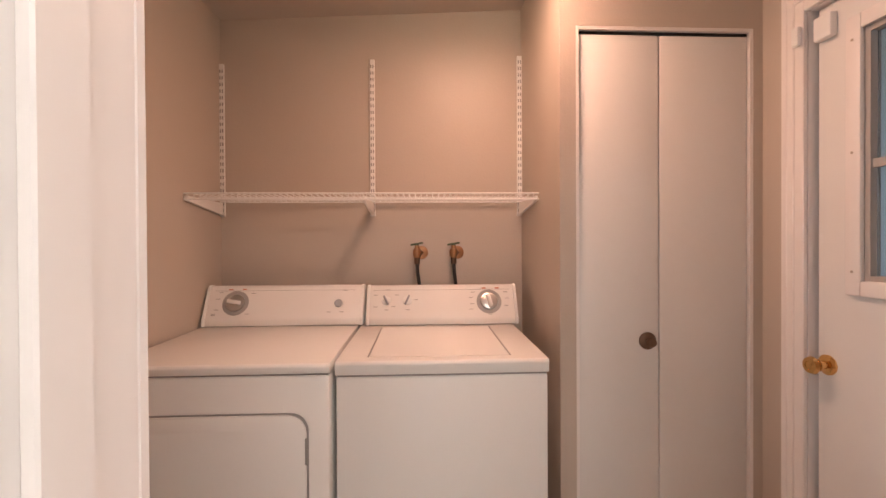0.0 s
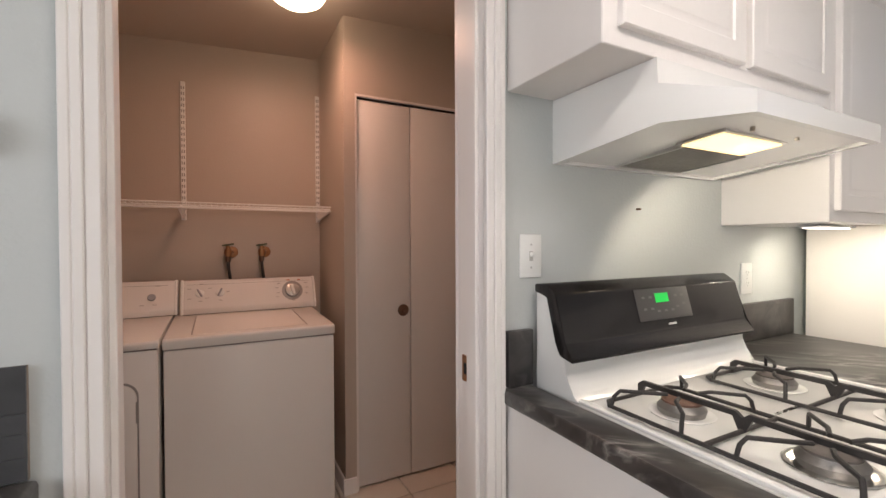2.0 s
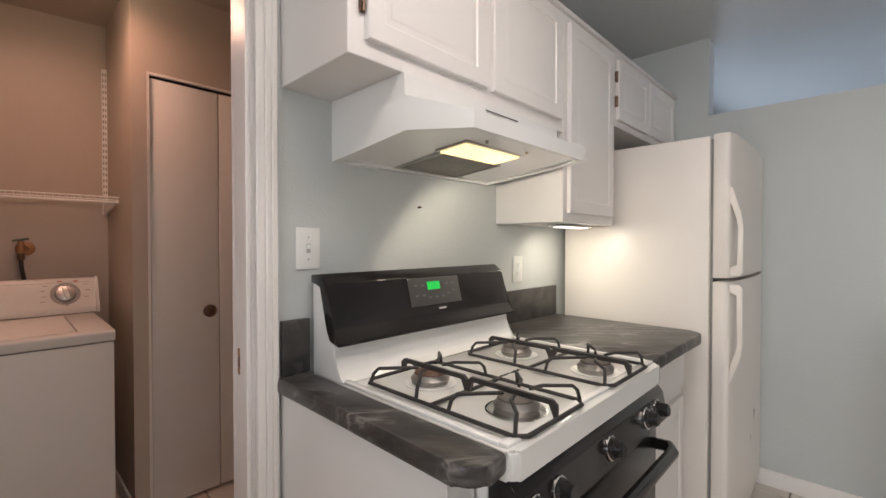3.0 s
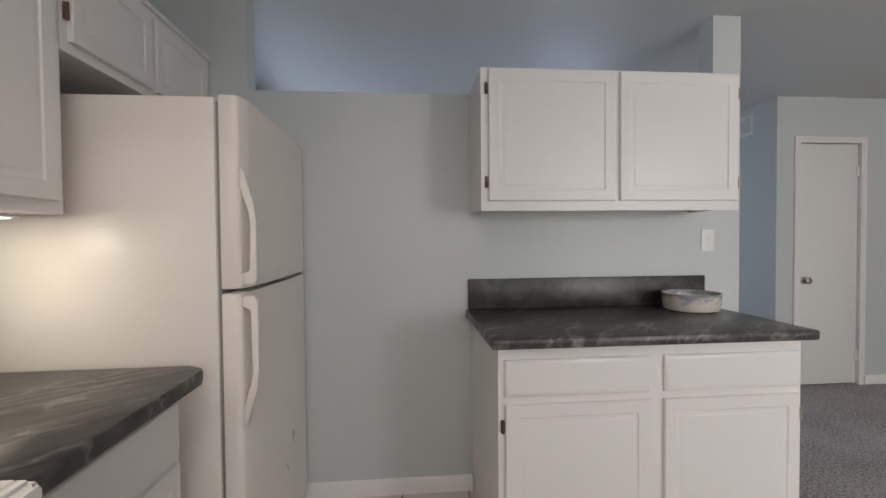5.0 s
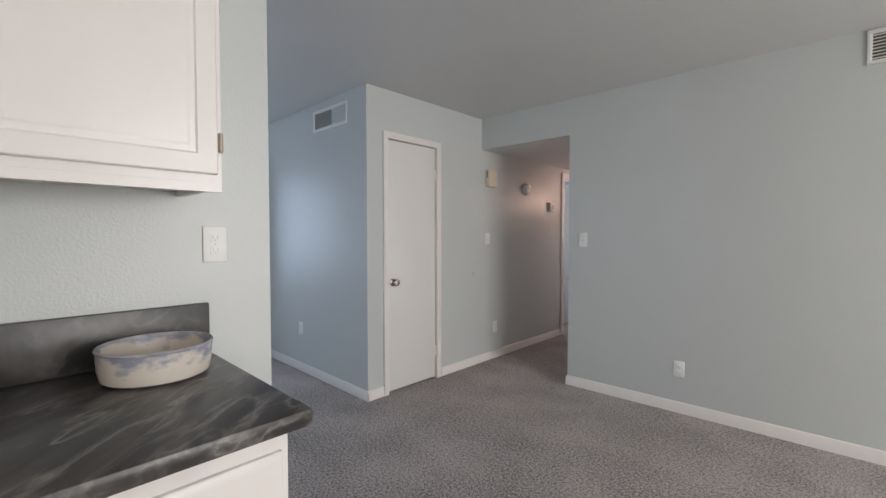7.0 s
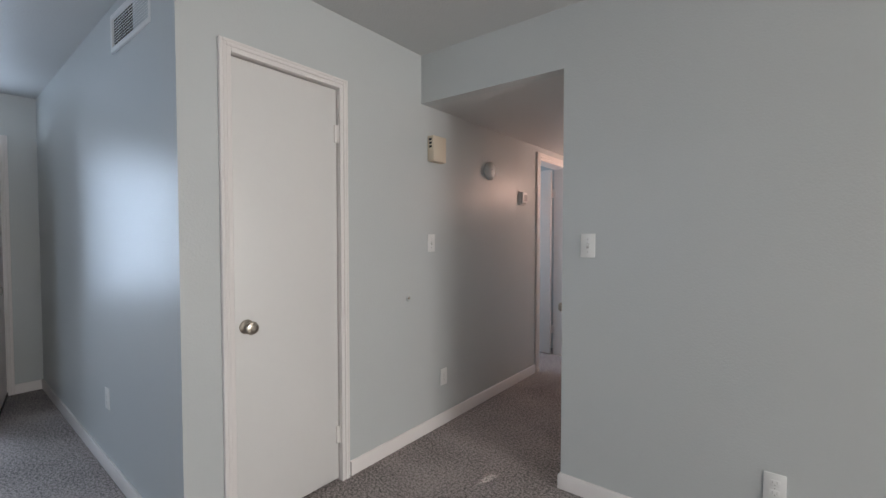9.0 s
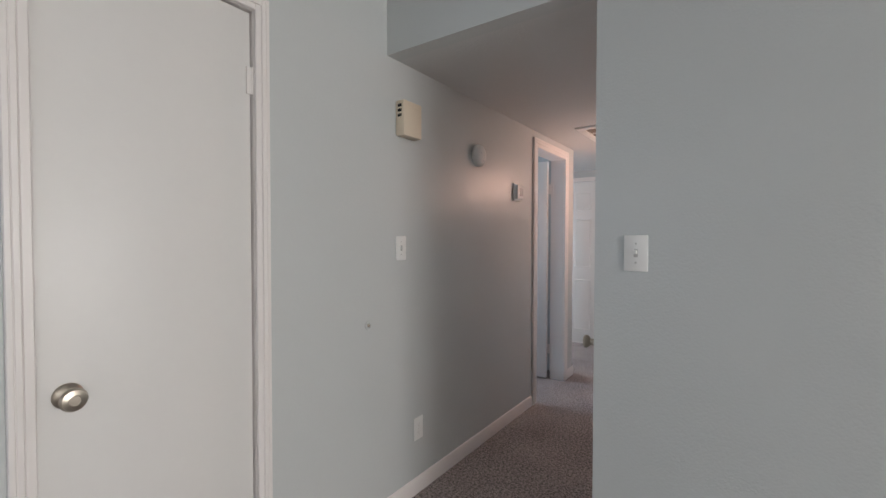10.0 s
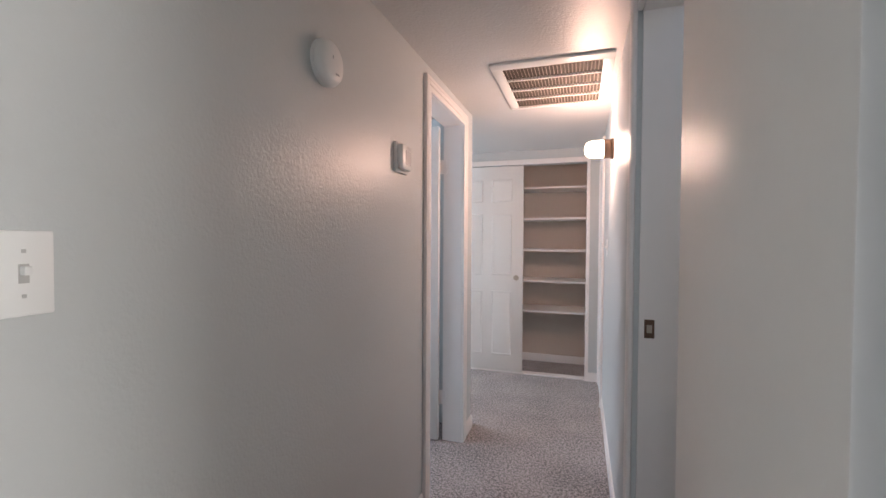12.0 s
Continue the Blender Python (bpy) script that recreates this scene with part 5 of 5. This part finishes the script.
for k in range(12):
    x = 0.382 - k * 0.0335
    m = Matrix.Translation((x, SW - 0.038, 1.484)) @ Matrix.Diagonal((1, 0.8, 1, 1))
    cup = part("cup", lathe(bmesh.new(), [(0.0075, 0.012), (0.0085, 0.010), (0.0085, -0.006), (0.006, -0.012), (0.0, -0.0145)], m, 14), STEEL, holder, "small rounded slot cup")
    part("mouth", boxes((x - 0.010, x + 0.010, SW - 0.0425, SW - 0.026, 1.4955, 1.5005), bev=0.002), DARK, cup)
    part("groove", tube(bmesh.new(), [(x, SW - 0.0455, 1.472), (x + 0.002, SW - 0.0452, 1.460), (x + 0.005, SW - 0.039, 1.447)], 0.0013, 6), GASKET, holder)

# ---- partition side ----
PX = 3.066
pen = thing("base_cabinet", (3.37, -2.44, 0), "white two-door two-drawer base cabinet against the partition", "cabinet", "kitchen base cabinets")
part("body", boxes((PX, 3.686, -3.035, -1.842, 0.10, 0.884), (PX + 0.07, 3.686, -3.03, -1.85, 0.0, 0.10)), CAB, pen)
for y1, w, hs in ((-1.866, 0.55, -1), (-2.474, 0.545, 1)):
    cab_door(pen, (PX - 0.016, y1, 0.12), (0, -1, 0), w, 0.556, hs)
    part("drawer", panel(bmesh.new(), (PX - 0.016, y1, 0.705), (0, -1, 0), (0, 0, 1), w, 0.135, [(0, -0.016), (0, -0.006), (0.006, -0.002), (0.014, 0.0), (0.02, 0.0)]), CAB, pen)
counter("countertop", [(x, y) for x, y in ((3.022, -3.074), (3.688, -3.086), (3.688, -1.812), (3.020, -1.812))], (3.35, -2.45, 0.886), "dark slate-look laminate countertop with pale veins", [(3.668, 3.688, -3.083, -1.824, 0.926, 1.079)])
cab = thing("wall_cabinet", (3.52, -2.43, 1.405), "white two-door wall cabinet hung on the partition", "cabinet", "kitchen wall cabinets")
part("body", boxes((3.366, 3.686, -3.018, -1.838, 1.425, 2.015), (3.366, 3.384, -3.018, -1.838, 1.402, 1.4248), (3.384, 3.686, -1.856, -1.838, 1.410, 1.4248), (3.384, 3.686, -3.018, -3.0, 1.410, 1.4248)), CAB, cab)
for y1, w, hs in ((-1.870, 0.562, -1), (-2.455, 0.550, 1)):
    cab_door(cab, (3.350, y1, 1.445), (0, -1, 0), w, 0.56, hs)
dish = thing("ceramic_dish", (3.525, -2.905, 0.925), "round hand-glazed ceramic dish, cream with blue-grey rim", "dish")
m = Matrix.Translation((3.525, -2.905, 0.9255))
part("bowl", lathe(bmesh.new(), [(0, 0), (0.112, 0), (0.122, 0.006), (0.127, 0.03), (0.1305, 0.079), (0.124, 0.079), (0.119, 0.03), (0.112, 0.012), (0, 0.010)], m, 40), CERAMIC, dish)
part("glaze_band", lathe(bmesh.new(), [(0.1305, 0.0775), (0.1325, 0.081), (0.130, 0.0855), (0.126, 0.0845), (0.1235, 0.0775)], m, 40), GLAZE, dish, "mottled blue-grey glazed rim")

# ---- living room, entry and hall fittings ----


def wall_vent(place, out, w, h, label, bars=9, wide=True):
    t = thing("wall_vent", place, label, "vent")
    m = Matrix.Translation(place) @ Vector(out).to_track_quat("Z", "Y").to_matrix().to_4x4()
    def put(nm, rows, mat, bev=0.0):
        bm = boxes(*rows, bev=bev)
        bmesh.ops.transform(bm, matrix=m, verts=bm.verts)
        return part(nm, bm, mat, t)
    f = 0.022
    put("backing", [(-w / 2 + f, w / 2 - f, -h / 2 + f, h / 2 - f, 0.0005, 0.002)], VENTDARK)
    put("frame", [(-w / 2, w / 2, h / 2 - f, h / 2, 0.0005, 0.012), (-w / 2, w / 2, -h / 2, -h / 2 + f, 0.0005, 0.012), (-w / 2, -w / 2 + f, -h / 2 + f, h / 2 - f, 0.0005, 0.012), (w / 2 - f, w / 2, -h / 2 + f, h / 2 - f, 0.0005, 0.012)], PLASTIC, 0.002)
    for k in range(bars):
        y = -h / 2 + f + (h - 2 * f) * (k + 0.5) / bars
        bm = boxes((-w / 2 + f, w / 2 - f, -0.004, 0.004, -0.0008, 0.0008))
        bmesh.ops.transform(bm, matrix=m @ pose(0, y, 0.007, -38, 0, 0), verts=bm.verts)
        part("slat", bm, PLASTIC, t)
    return t


wall_vent((5.41, -4.626, 2.285), (0, 1, 0), 0.52, 0.18, "white louvred air vent high on the entry wall", 10)
v2 = wall_vent((1.98, -6.03, 2.342), (0, 1, 0), 0.32, 0.19, "white louvred air vent high on the living room wall", 8)

ceil_vent = thing("ceiling_vent", (4.315, -8.165, HC), "white return air grille with tan fins in the hall ceiling", "vent")
VX0, VX1, VY0, VY1 = 4.03, 4.60, -8.53, -7.80
zt = HC - 0.0005
part("frame", boxes((VX0, VX1, VY1 - 0.07, VY1, HC - 0.012, zt), (VX0, VX1, VY0, VY0 + 0.03, HC - 0.012, zt), (VX0, VX0 + 0.05, VY0 + 0.03, VY1 - 0.07, HC - 0.012, zt), (VX1 - 0.05, VX1, VY0 + 0.03, VY1 - 0.07, HC - 0.012, zt), bev=0.003), PLASTIC, ceil_vent)
part("backing", boxes((VX0 + 0.05, VX1 - 0.05, VY0 + 0.03, VY1 - 0.07, HC - 0.002, zt)), VENTDARK, ceil_vent, "dark brown filter")
gx0, gx1, gy0, gy1 = VX0 + 0.05, VX1 - 0.05, VY0 + 0.03, VY1 - 0.07
for k in range(1, 4):
    y = gy0 + (gy1 - gy0) * k / 4
    part("bar", boxes((gx0, gx1, y - 0.006, y + 0.006, HC - 0.013, HC - 0.003)), PLASTIC, ceil_vent)
for k in range(1, 27):
    x = gx0 + (gx1 - gx0) * k / 27
    bm = boxes((-0.0012, 0.0012, gy0, gy1, -0.006, 0.004))
    bmesh.ops.transform(bm, matrix=pose(x, 0, HC - 0.007, 0, 22, 0), verts=bm.verts)
    part("fin", bm, FIN, ceil_vent)

chime = thing("door_chime", (4.885, -6.155, 1.81), "yellowed beige plastic door chime box with side slots", "door chime")
part("cover", boxes((4.831, 4.8845, -6.222, -6.088, 1.785, 1.951), bev=0.006), BEIGE, chime)
for z in (1.873, 1.896, 1.919):
    part("slot", boxes((4.847, 4.87, -6.0885, -6.0872, z, z + 0.014)), DARK, chime, "dark sound slot")
part("ribs", boxes(*[(4.8302, 4.8314, -6.21, -6.10, z, z + 0.003) for z in (1.928, 1.938)]), BEIGE, chime)

smoke = thing("smoke_alarm", (4.885, -6.84, 1.81), "round white smoke alarm mounted on the hall wall", "smoke alarm")
m = Matrix.Translation((4.885, -6.840, 1.81)) @ Vector((-1, 0, 0)).to_track_quat("Z", "Y").to_matrix().to_4x4()
part("base", lathe(bmesh.new(), [(0, 0.0005), (0.066, 0.0005), (0.066, 0.010), (0.062, 0.012), (0, 0.012)], m, 32), PLASTIC, smoke)
part("cover", lathe(bmesh.new(), [(0.0, 0.040), (0.03, 0.040), (0.048, 0.037), (0.060, 0.030), (0.067, 0.018), (0.067, 0.0125), (0, 0.0125)], m, 32), PLASTIC, smoke)
part("button", boxes((4.8442, 4.8452, -6.861, -6.843, 1.775, 1.779)), GREY, smoke, "small grey test button")
part("indicator", boxes((4.8442, 4.8452, -6.83, -6.827, 1.815, 1.825)), GREY, smoke, "small grey indicator slit")

thermo = thing("thermostat", (4.885, -7.38, 1.63), "grey-white wall thermostat with small dark display", "thermostat")
part("back_plate", boxes((4.873, 4.8845, -7.445, -7.33, 1.572, 1.695), bev=0.003), PLASTIC, thermo)
part("body", boxes((4.851, 4.8728, -7.435, -7.345, 1.585, 1.685), bev=0.005), PLASTIC, thermo)
part("display", boxes((4.8498, 4.8512, -7.43, -7.375, 1.605, 1.665)), GREY, thermo, "dark grey display")

stopper = thing("cable_plate", (4.885, -5.905, 0.914), "small round painted-over cable plate on the wall", "cable plate")
m = Matrix.Translation((4.8845, -5.905, 0.914)) @ Vector((-1, 0, 0)).to_track_quat("Z", "Y").to_matrix().to_4x4()
part("ring", lathe(bmesh.new(), [(0.007, 0.002), (0.021, 0), (0.021, 0.003), (0.017, 0.006), (0.011, 0.006), (0.008, 0.003), (0.007, 0.002)], m), WALL, stopper)
part("socket", lathe(bmesh.new(), [(0, 0.002), (0.007, 0.002), (0.006, 0.007), (0.003, 0.009), (0, 0.009)], m), NICKEL, stopper, "small metal cable socket")

sconce = thing("wall_sconce", (4.0, -8.35, 1.815), "lit frosted glass wall sconce with bronze collar", "wall lamp")
m = Matrix.Translation((4.0005, -8.35, 1.815)) @ Vector((1, 0, 0)).to_track_quat("Z", "Y").to_matrix().to_4x4()
part("back_plate", lathe(bmesh.new(), [(0, 0), (0.058, 0), (0.058, 0.012), (0.05, 0.018), (0, 0.018)], m), BRONZE, sconce, "round bronze back plate")
part("collar", lathe(bmesh.new(), [(0.0, 0.018), (0.052, 0.018), (0.054, 0.05), (0.05, 0.052), (0, 0.052)], m), BRONZE, sconce)
shade = part("shade", lathe(bmesh.new(), [(0.047, 0.052), (0.050, 0.07), (0.050, 0.11), (0.042, 0.138), (0.025, 0.152), (0, 0.156)], m, 28), LAMPGLASS, sconce, "glowing frosted glass shade")
shade.visible_shadow = False

# ---- floor tiles, last ----
tile_mesh = {}


def tile_piece(parent, x0, x1, y0, y1):
    w, h = round(x1 - x0, 4), round(y1 - y0, 4)
    if (w, h) not in tile_mesh:
        tile_mesh[w, h] = finish("tile", panel(bmesh.new(), (-w / 2, -h / 2, 0), (1, 0, 0), (0, 1, 0), w, h, [(0, -0.011), (0, -0.003), (0.003, 0.0)]), TILE, smooth=False)
    ob = new("tile", tile_mesh[w, h])
    ob.parent = parent
    ob.location = ((x0 + x1) / 2, (y0 + y1) / 2, 0)


floor = bpy.data.objects["floor"]
P, J = 0.333, 0.006
OX, OY = 3.60, -1.149


def tile_area(ax0, ax1, ay0, ay1):
    i0, i1 = math.floor((ax0 - OX) / P), math.ceil((ax1 - OX) / P)
    j0, j1 = math.floor((ay0 - OY) / P), math.ceil((ay1 - OY) / P)
    for i in range(i0, i1):
        for j in range(j0, j1):
            x0, x1 = max(ax0, OX + i * P + J / 2), min(ax1, OX + (i + 1) * P - J / 2)
            y0, y1 = max(ay0, OY + j * P + J / 2), min(ay1, OY + (j + 1) * P - J / 2)
            if x1 - x0 > 0.02 and y1 - y0 > 0.02:
                tile_piece(floor, x0, x1, y0, y1)


tile_area(-1.6, 3.685, -3.26, -0.28)
tile_area(-0.17, 2.06, -0.28, 1.60)
